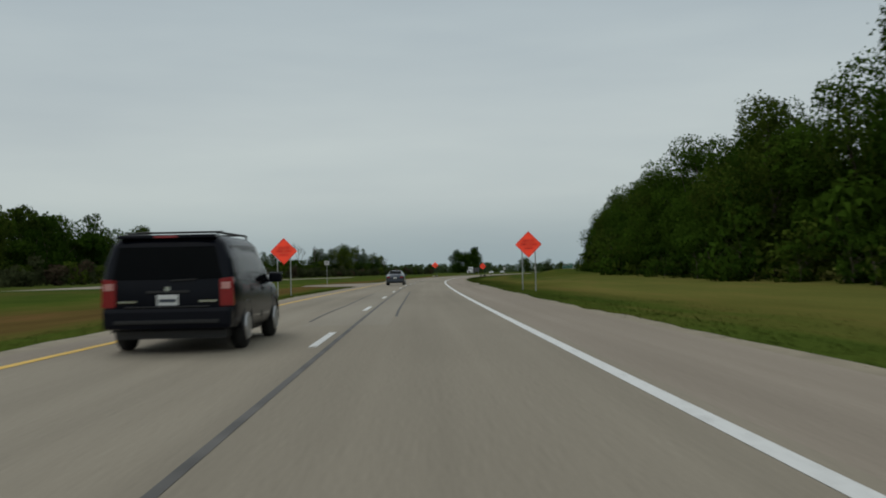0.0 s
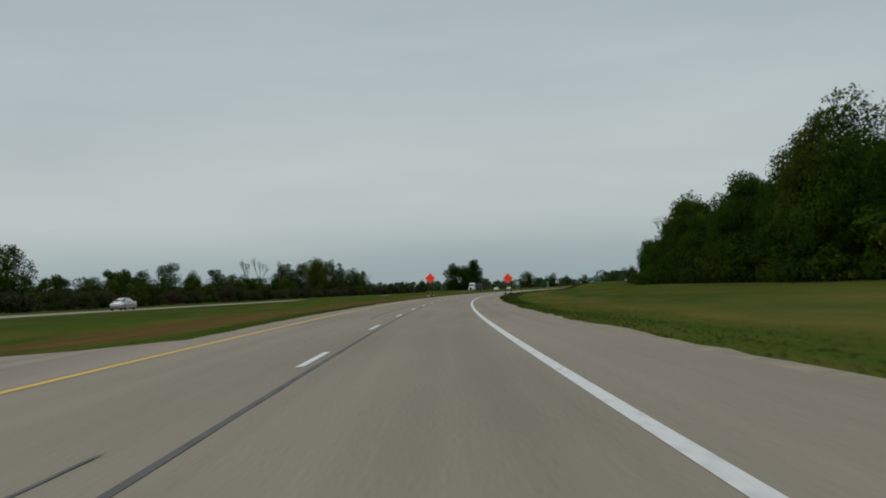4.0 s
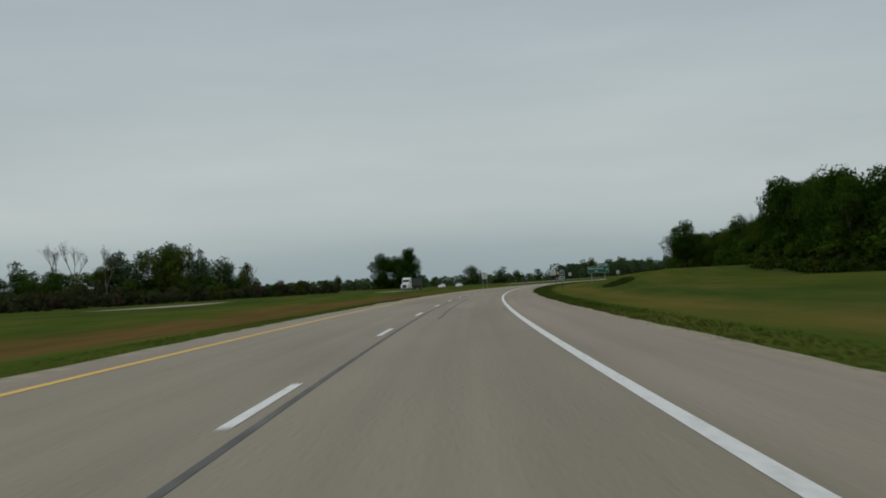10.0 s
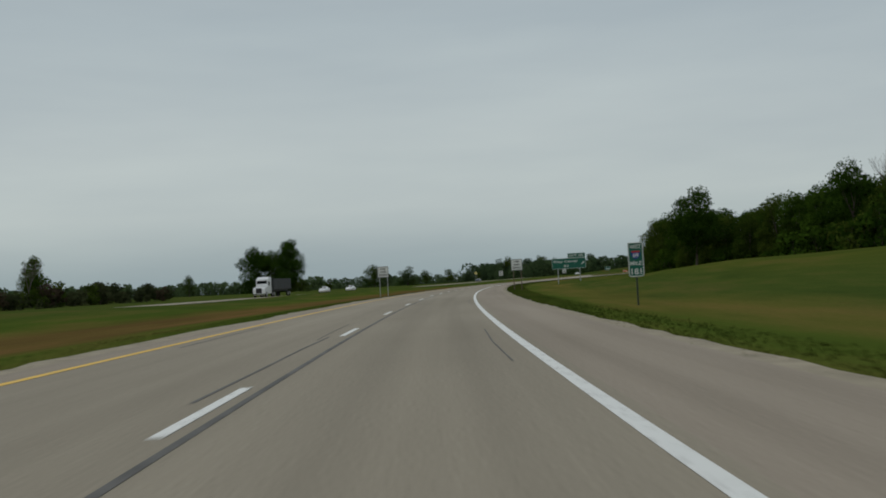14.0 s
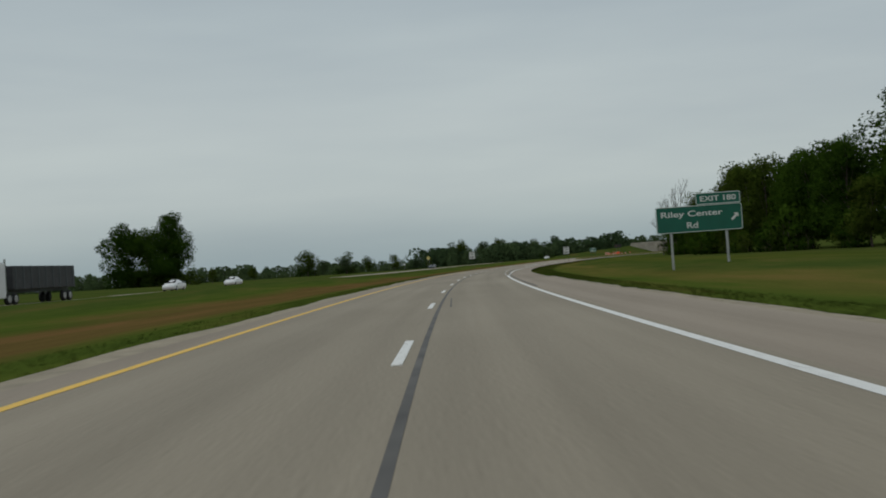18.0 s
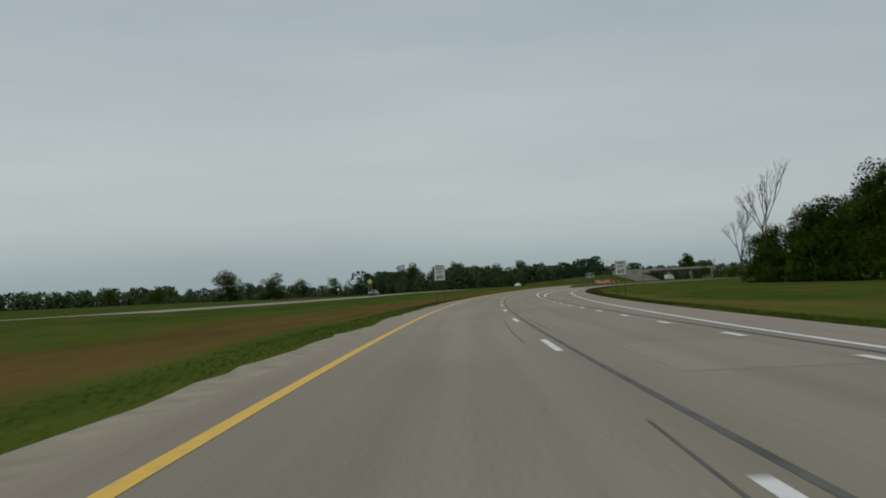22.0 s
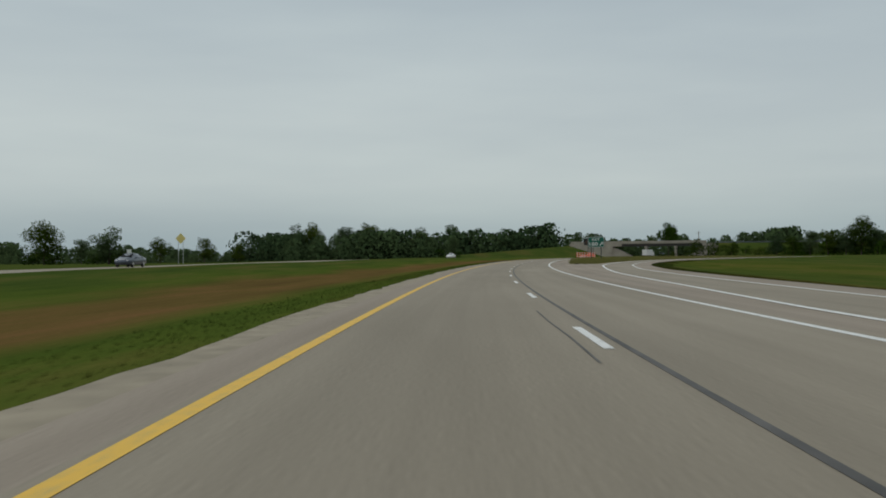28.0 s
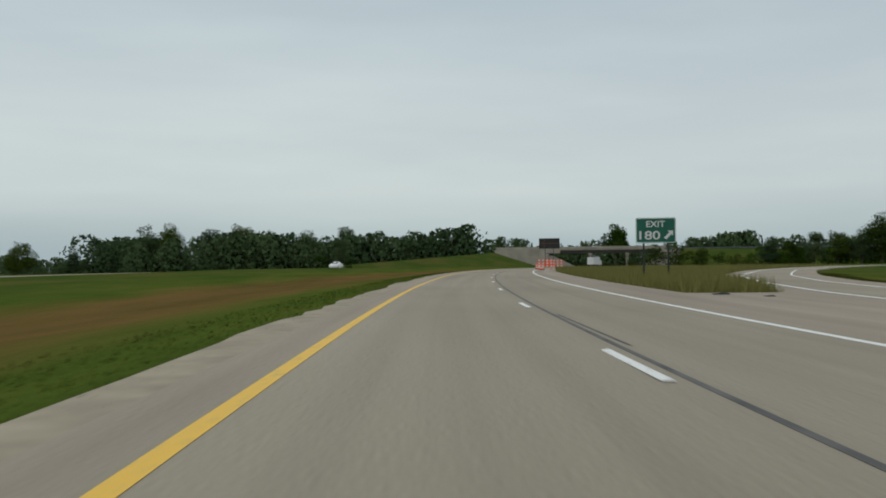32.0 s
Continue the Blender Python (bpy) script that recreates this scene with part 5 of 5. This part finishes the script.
    part("wiper", rods(((0.05, -0.03, 1.06), (0.42, -0.028, 1.075), 0.012)), M_PLASTIC, e)
    for pts in ([(0.28, 0.08), (1.35, 0.05), (1.35, 0.93), (0.40, 0.93)], [(1.42, 0.05), (2.42, 0.04), (2.42, 0.95), (1.42, 0.94)], [(2.5, 0.04), (3.62, 0.04), (3.3, 0.62), (2.95, 0.92), (2.5, 0.95)]):
        both_sides("side_window", side_glass(S, pts), M_GLASS, e, "tinted side window")
    part("windscreen", pane([(-0.72, 4.12, 1.16), (0.72, 4.12, 1.16), (0.64, 3.2, 1.72), (-0.64, 3.2, 1.72)], -0.012), M_GLASS, e)
    both_sides("side_moulding", [(0.975, 1.2, 0.46), (0.975, 3.4, 0.46), (0.975, 3.4, 0.52), (0.975, 1.2, 0.52)], M_CHROME, e, "bright side strip")
    for x in (-0.86, 0.86):
        for y in (1.0, 4.05):
            wheel(e, x, y, 0.345)
            bm = bmesh.new()
            for k in range(12):
                a0, a1 = radians(-8 + 16.33 * k), radians(-8 + 16.33 * (k + 1))
                rod(bm, (x * 1.125, y + 0.40 * math.cos(a0), 0.345 + 0.40 * math.sin(a0)), (x * 1.125, y + 0.40 * math.cos(a1), 0.345 + 0.40 * math.sin(a1)), 0.028, seg=5)
            part("wheel_arch", bm, M_PLASTIC, e, "black wheel arch lip")
    for sgn in (1, -1):
        for y in (1.38, 2.46, 3.62):
            part("door_seam", boxes(((0.008, 0.012, 0.62), (sgn * 0.981, y, 0.66))), M_PLASTIC, e)
        for y in (1.62, 2.72):
            part("door_handle", boxes(((0.03, 0.2, 0.035), (sgn * 0.985, y, 0.90)), bevel=0.01), M_NAVY, e)
    part("rear_step", boxes(((1.2, 0.05, 0.02), (0, -0.07, 0.685)), bevel=0.006), M_PLASTIC, e)
    part("underbody", boxes(((1.6, 4.6, 0.12), (0, 2.5, 0.27))), M_PLASTIC, e)
    return e


def sedan(paint, label, group=""):
    e = thing("sedan_car", label, "car", group)
    S = [(0.0, 0.74, 0.78, 0.60, 0.36, 0.80, 0.93), (0.08, 0.84, 0.86, 0.66, 0.30, 0.84, 1.00), (0.5, 0.88, 0.90, 0.66, 0.22, 0.88, 1.06), (0.95, 0.89, 0.905, 0.60, 0.2, 0.9, 1.22), (1.45, 0.9, 0.905, 0.58, 0.2, 0.9, 1.42),
         (2.3, 0.9, 0.905, 0.6, 0.2, 0.89, 1.46), (2.9, 0.9, 0.9, 0.58, 0.2, 0.88, 1.36), (3.55, 0.89, 0.89, 0.62, 0.2, 0.86, 1.02), (4.3, 0.86, 0.86, 0.58, 0.22, 0.74, 0.84), (4.65, 0.72, 0.72, 0.5, 0.28, 0.62, 0.70)]
    part("body", loft(S), paint, e, "", True)
    part("rear_window", pane([(-0.60, 0.60, 1.115), (0.60, 0.60, 1.115), (0.50, 1.36, 1.42), (-0.50, 1.36, 1.42)], -0.02), M_GLASS, e, "dark rear window")
    part("windscreen", pane([(0.62, 3.5, 1.07), (-0.62, 3.5, 1.07), (-0.54, 2.75, 1.42), (0.54, 2.75, 1.42)], -0.02), M_GLASS, e, "dark windscreen")
    for pts in ([(0.9, 0.1), (2.0, 0.05), (2.0, 0.95), (1.4, 0.92)], [(2.08, 0.05), (3.3, 0.05), (2.8, 0.85), (2.08, 0.95)]):
        both_sides("side_window", side_glass(S, pts), M_GLASS, e, "dark side window")
    for sgn in (1, -1):
        part("tail_lamp", boxes(((0.3, 0.08, 0.16), (sgn * 0.64, 0.03, 0.78)), bevel=0.03), M_TAIL, e, "red tail lamp")
        part("headlamp", boxes(((0.3, 0.12, 0.13), (sgn * 0.58, 4.5, 0.66)), bevel=0.03), M_SIGN_WHITE, e, "clear headlamp")
        part("mirror", boxes(((0.18, 0.1, 0.13), (sgn * 0.98, 2.95, 0.98)), bevel=0.03), paint, e)
    part("bumper", boxes(((1.6, 0.2, 0.22), (0, 0.03, 0.45)), bevel=0.06), paint, e)
    part("number_plate", boxes(((0.31, 0.012, 0.155), (0, -0.03, 0.72))), M_SIGN_WHITE, e, "white number plate")
    for x in (-0.8, 0.8):
        for y in (0.95, 3.75):
            wheel(e, x, y, 0.32)
    return e


def semi_truck():
    e = thing("semi_truck", "white highway tractor pulling a dark covered trailer", "truck")
    cab = prism([(0, 0.6), (0, 3.6), (1.2, 3.75), (2.3, 3.3), (2.5, 2.0), (4.3, 1.75), (4.6, 1.4), (4.6, 0.6)], -1.15, 1.15, 0.08)
    bmesh.ops.rotate(cab, cent=(0, 0, 0), matrix=Matrix.Rotation(radians(90), 3, "Z"), verts=cab.verts)
    part("cab", cab, M_CARWHITE, e, "white sleeper cab", False)
    part("windscreen", pane([(-1.0, 2.47, 2.1), (1.0, 2.47, 2.1), (0.95, 2.36, 3.05), (-0.95, 2.36, 3.05)], 0.03), M_GLASS, e)
    for sgn in (1, -1):
        part("side_window", boxes(((0.03, 0.8, 0.75), (sgn * 1.16, 1.7, 2.5)), bevel=0.01), M_GLASS, e)
        part("exhaust_stack", rods(((sgn * 1.05, -0.15, 1.0), (sgn * 1.05, -0.15, 4.0), 0.08)), M_CHROME, e)
        part("headlamp", boxes(((0.35, 0.1, 0.25), (sgn * 0.9, 4.6, 1.1)), bevel=0.03), M_SIGN_WHITE, e)
    part("grille", boxes(((1.1, 0.06, 0.95), (0, 4.62, 1.2)), bevel=0.02), M_PLASTIC, e, "dark grille")
    part("front_bumper", boxes(((2.3, 0.25, 0.4), (0, 4.65, 0.55)), bevel=0.05), M_CHROME, e)
    part("trailer_box", boxes(((2.5, 13.0, 2.1), (0, -7.6, 2.35)), bevel=0.08), M_TARP, e, "dark tarpaulin-covered trailer box")
    for k in range(9):
        part("trailer_rib", boxes(((2.58, 0.1, 2.1), (0, -1.6 - 1.5 * k, 2.35))), M_STEEL, e)
    part("trailer_frame", boxes(((1.0, 13.0, 0.25), (0, -7.6, 1.15))), M_STEEL, e)
    for x in (-1.05, 1.05):
        for y in (3.6, -0.4, -1.6, -11.6, -12.9):
            wheel(e, x, y, 0.5, 0.32)
    return e


def box_truck(label):
    e = thing("box_truck", label, "truck")
    part("cargo_box", boxes(((2.3, 4.6, 2.3), (0, 2.3, 1.95)), bevel=0.05), M_CARWHITE, e, "white cargo box")
    part("cab", prism([(-1.0, 0.55), (1.0, 0.55), (1.0, 1.5), (0.85, 2.2), (-0.85, 2.2), (-1.0, 1.5)], 4.65, 6.3, 0.08), M_CARWHITE, e)
    part("rear_door", boxes(((2.0, 0.03, 2.0), (0, -0.01, 1.9)), bevel=0.01), M_SIGN_WHITE, e)
    for sgn in (1, -1):
        part("tail_lamp", boxes(((0.2, 0.04, 0.12), (sgn * 0.9, -0.02, 0.7)), bevel=0.01), M_TAIL, e)
    part("frame", boxes(((1.0, 6.0, 0.2), (0, 3.0, 0.65))), M_PLASTIC, e)
    for x in (-0.95, 0.95):
        for y in (1.2, 5.4):
            wheel(e, x, y, 0.4, 0.26)
    return e


minivan().matrix_basis = facing(14.8, -2.04)
sedan(M_BLUEGREY, "blue-grey sedan driving in the passing lane").matrix_basis = facing(100, -1.3)
sedan(M_SILVER, "silver sedan on the opposite carriageway").matrix_basis = facing(228, -38.2, 0.25, 180)
white_car = sedan(M_CARWHITE, "white sedan on the opposite carriageway")
white_car.matrix_basis = facing(610, -40.5, 0.25, 180)
copy_thing(white_car, facing(636, -40.5, 0.25, 180))["label"] = "white sedan following on the opposite carriageway"
copy_thing(white_car, facing(1010, -38, 0.25, 180))["label"] = "small white car far along the opposite carriageway"
sedan(M_BLUEGREY, "grey sedan on the opposite carriageway").matrix_basis = facing(826, -40.5, 0.25, 180)
semi_truck().matrix_basis = facing(562, -40.5, 0.25, 180)
work_truck = box_truck("white box truck parked below the overpass")
work_truck.matrix_basis = pose(333, 1065, at(*station(333, 1065)).z, 0, 0, -60)

# ---- work zone ahead ----
board = thing("arrow_board", "unlit black arrow board on an orange trailer", "arrow board")
part("panel", boxes(((3.4, 0.12, 1.7), (0, 0, 4.25)), bevel=0.03), M_PLASTIC, board, "black lamp panel")
for k, (x, z) in enumerate([(-1.3 + 0.37 * i, 4.25) for i in range(8)] + [(-1.3 + 0.27 * i, 4.25 + 0.23 * i * q) for i in (1, 2) for q in (1, -1)]):
    part("lamp", rods(((x, -0.10, z), (x, -0.06, z), 0.075), seg=10), plain("amber_lamp", (0.22, 0.09, 0.01), 0.3) if k == 0 else bpy.data.materials["amber_lamp"], board, "amber lamp")
part("mast", boxes(((0.12, 0.12, 3.0), (-0.7, 0.1, 2.4)), ((0.12, 0.12, 3.0), (0.7, 0.1, 2.4)), ((1.5, 0.1, 0.1), (0, 0.1, 2.6))), M_STEEL, board)
part("trailer_bed", boxes(((2.0, 2.8, 0.35), (0, 0.2, 0.75)), ((1.2, 1.2, 0.6), (0, 0.3, 1.2)), bevel=0.04), M_DRUM, board, "orange trailer bed")
for x in (-1.1, 1.1):
    wheel(board, x, 0.3, 0.34)
bs, bl = station(238.4, 937.3)
place(board, bs, bl, z=0.0)


def drum():
    e = thing("traffic_drum", "orange traffic drum with white bands", "traffic drum", "traffic drums")
    z = 0.0
    for k, (h, r, mat) in enumerate(((0.08, 0.36, M_RUBBER), (0.18, 0.29, M_DRUM), (0.14, 0.285, M_SIGN_WHITE), (0.16, 0.275, M_DRUM), (0.14, 0.27, M_SIGN_WHITE), (0.2, 0.26, M_DRUM), (0.08, 0.16, M_DRUM))):
        bm = bmesh.new()
        rod(bm, (0, 0, z), (0, 0, z + h), r, r * 0.985, 16)
        part(("base", "band", "stripe")[0 if k == 0 else 2 if mat is M_SIGN_WHITE else 1], bm, mat, e)
        z += h
    return e


d0 = drum()
place(d0, 962, 4.3, z=0)
for i, (ds, lat) in enumerate(((966, 4.0), (973, 3.6), (981, 3.1), (990, 2.5), (1000, 1.8), (1012, 1.0), (1024, 0.2), (1038, -0.6))):
    copy_thing(d0, facing(ds, lat))
barricade = thing("barricade", "orange and white striped work zone barricade", "barricade")
for z in (0.55, 0.95, 1.35):
    part("rail", boxes(((2.2, 0.03, 0.2), (0, 0, z))), M_DRUM, barricade, "orange striped rail")
    for k in range(4):
        part("stripe", boxes(((0.2, 0.006, 0.2), (-0.82 + 0.55 * k, -0.02, z))), M_SIGN_WHITE, barricade)
for x in (-0.9, 0.9):
    part("leg", boxes(((0.06, 0.06, 1.55), (x, 0.03, 0.77)), ((0.06, 1.3, 0.06), (x, 0, 0.05))), M_DRUM, barricade)
place(barricade, 955, 4.9, z=0)
copy_thing(barricade, facing(968, 6.2, 0, -10))

# ---- small roadside things ----
def apron_span(lat):
    return np.interp(-lat, [5, 7, 10, 12.8], [101, 107, 111, 116]), np.interp(-lat, [5, 7, 10, 12.8], [136, 132, 129, 123])


cv, cf, cu = [], [], []
XL = [-4.5, -5.5, -7, -8, -9, -10, -11, -12, -12.8]
for i, lat in enumerate(XL):
    a, b = (float(q) for q in apron_span(lat))
    for k in range(7):
        ss = a + (b - a) * k / 6
        cv.append(at(ss, lat, -0.012 if lat > -6.5 else -0.03))
        cu.append((ss, lat))
    if i:
        for k in range(6):
            q = i * 7 + k
            cf.append((q - 7, q, q + 1, q - 6))
crossover = tagged(new("median_crossover", mesh_from("median_crossover", cv, cf, M_SHOULDER, cu)), "pale gravelly turnaround apron at the edge of the grass median", "crossover", kind="structure")
# worn patches and sealed cracks in the lanes
rp = random.Random(12)
for s0, s1, l0, l1 in ((22, 60, -0.95, 0.95), (96, 106, 0.35, 1.2), (205, 222, -1.0, 1.0), (318, 330, 0.6, 2.0), (440, 452, -1.2, 0.6), (590, 596, 1.0, 3.3)):
    on_road("patch", strip("patch", s0, s1, l0, l1, 0.003, M_PATCH, 4, 0.002), "pale repaired concrete patch")
for s0, s1, lat in ((24, 58, -1.0), (26, 60, 1.0), (150, 190, -1.1), (200, 224, 1.1), (200, 224, -1.1), (300, 345, 1.0)):
    line("sealed_crack", s0, s1, (lambda s, lat=lat: lat + 0.12 * noise.noise((s * 0.15, lat, 0))), 0.07, M_TAR, "", 0.0055)
for k in range(34):
    s0 = rp.uniform(5, 900)
    l0 = rp.choice((-3.3, -0.35, 0.45, 3.3)) + rp.uniform(-0.2, 0.2)
    line("sealed_crack", s0, s0 + rp.uniform(3, 14), (lambda s, l0=l0, q=rp.random() * 9: l0 + 0.14 * noise.noise((s * 0.3, q, 0))), rp.uniform(0.02, 0.05), M_TAR, "", 0.0050 + 0.00001 * k)
debris = thing("tyre_scrap", "flat dark scrap of rubber lying on the gore", "debris")
bm = bmesh.new()
bmesh.ops.create_icosphere(bm, subdivisions=2, radius=1)
for v in bm.verts:
    v.co *= 1 + 0.35 * noise.noise(v.co * 2)
    v.co = Vector((v.co.x * 0.32, v.co.y * 0.2, max(0, v.co.z * 0.07)))
part("scrap", bm, M_RUBBER, debris)
debris.matrix_basis = facing(848, 7.0, 0.0)
copy_thing(debris, facing(858, 7.2, 0.0, 70))
copy_thing(debris, facing(846, 8.0, 0.0, 20, 0.7))
# utility poles beyond the ramp
def pole(s, lat, h):
    e = thing("utility_pole", "tall grey wooden utility pole beyond the ramp", "utility pole", "utility poles")
    part("shaft", rods(((0, 0, -0.5), (0, 0, h), 0.15)), M_TIMBER, e)
    part("crossarm", boxes(((2.2, 0.12, 0.12), (0, 0, h - 0.8))), M_TIMBER, e)
    return place(e, s, lat, z=1.0)


pole(1215, 10, 11)
pole(1185, 140, 11)

# ---- verge grass: too many blades to count ----
def grass_strip(name, seed, count, s0, s1, lat_of, hmin, hmax, label, mat=M_BLADE):
    rg = np.random.default_rng(seed)
    s = s0 + (s1 - s0) * rg.random(count)
    u = rg.random(count)
    lat = np.array([lat_of(a, b) for a, b in zip(s, u)])
    a0, a1 = apron_span(lat)
    keep = ~((lat < 0) & (lat > -12.9) & (s > a0 - 0.3) & (s < a1 + 0.3))
    s, lat = s[keep], lat[keep]
    count = len(s)
    hd = np.interp(s, STATIONS, HEAD)
    x = np.interp(s, STATIONS, LINE_X) + lat * np.cos(hd)
    y = np.interp(s, STATIONS, LINE_Y) - lat * np.sin(hd)
    z = np.array([ground_z(a, b) + rise(a) + bank(a, b) for a, b in zip(s, lat)]) - 0.03
    per = 3
    base = np.stack([x, y, z], 1)[:, None, :] + np.concatenate([rg.normal(size=(count, per, 2)) * 0.16, np.zeros((count, per, 1))], 2)
    ang = rg.random((count, per)) * 2 * np.pi
    hh = (hmin + (hmax - hmin) * rg.random((count, per)) ** 1.5)
    w = 0.012 + 0.02 * rg.random((count, per))
    d = np.stack([np.cos(ang), np.sin(ang), np.zeros_like(ang)], 2)
    lean = rg.normal(size=(count, per, 2)) * 0.22 * hh[..., None]
    tip = base + np.concatenate([lean, hh[..., None]], 2)
    v = np.stack([base - d * w[..., None], base + d * w[..., None], tip], 2).reshape(-1, 3)
    nf = count * per
    me = bpy.data.meshes.new(name)
    me.vertices.add(len(v))
    me.vertices.foreach_set("co", v.ravel())
    me.loops.add(len(v))
    me.loops.foreach_set("vertex_index", np.arange(len(v), dtype=np.int32))
    me.polygons.add(nf)
    me.polygons.foreach_set("loop_start", np.arange(0, len(v), 3, dtype=np.int32))
    me.update(calc_edges=True)
    lay = me.uv_layers.new(name="plan")
    lay.data.foreach_set("uv", np.repeat(np.stack([s, lat], 1), per * 3, axis=0).astype(np.float32).ravel())
    soft_normals(me, np.tile((0.0, 0.0, 1.0), (len(v), 1)))
    me.materials.append(mat)
    return tagged(new(name, me), label, "grass", kind="stuff")


grass_strip("verge_grass", 1, 52000, 8, 900, lambda s, u: (right_edge(s) - 0.1 if s < 1040 else 6.6) + (6 if s < 190 else 2.6) * u ** 1.2, 0.03, 0.10, "tall uneven verge grass with straw seed heads")
grass_strip("verge_grass", 2, 44000, 8, 950, lambda s, u: -4.95 - 2.4 * u ** 1.1, 0.03, 0.08, "uneven green and reddish median grass")
grass_strip("gore_grass", 3, 30000, 850, 1010, lambda s, u: 6.4 + max(0.4, ramp_l(s) - 1.5 - 6.4) * u, 0.2, 0.8, "long straw-coloured rough grass in the gore", M_STRAW)
grass_strip("rough_grass", 4, 1500, 387, 407, lambda s, u: 17.4 + 0.16 * (s - 397) + 3.4 * (u - 0.5) * math.sqrt(max(0.0, 1 - ((s - 397) / 10) ** 2)), 0.12, 0.4, "low dark greenish patch of rough weeds on the grassy mound", M_BLADE)
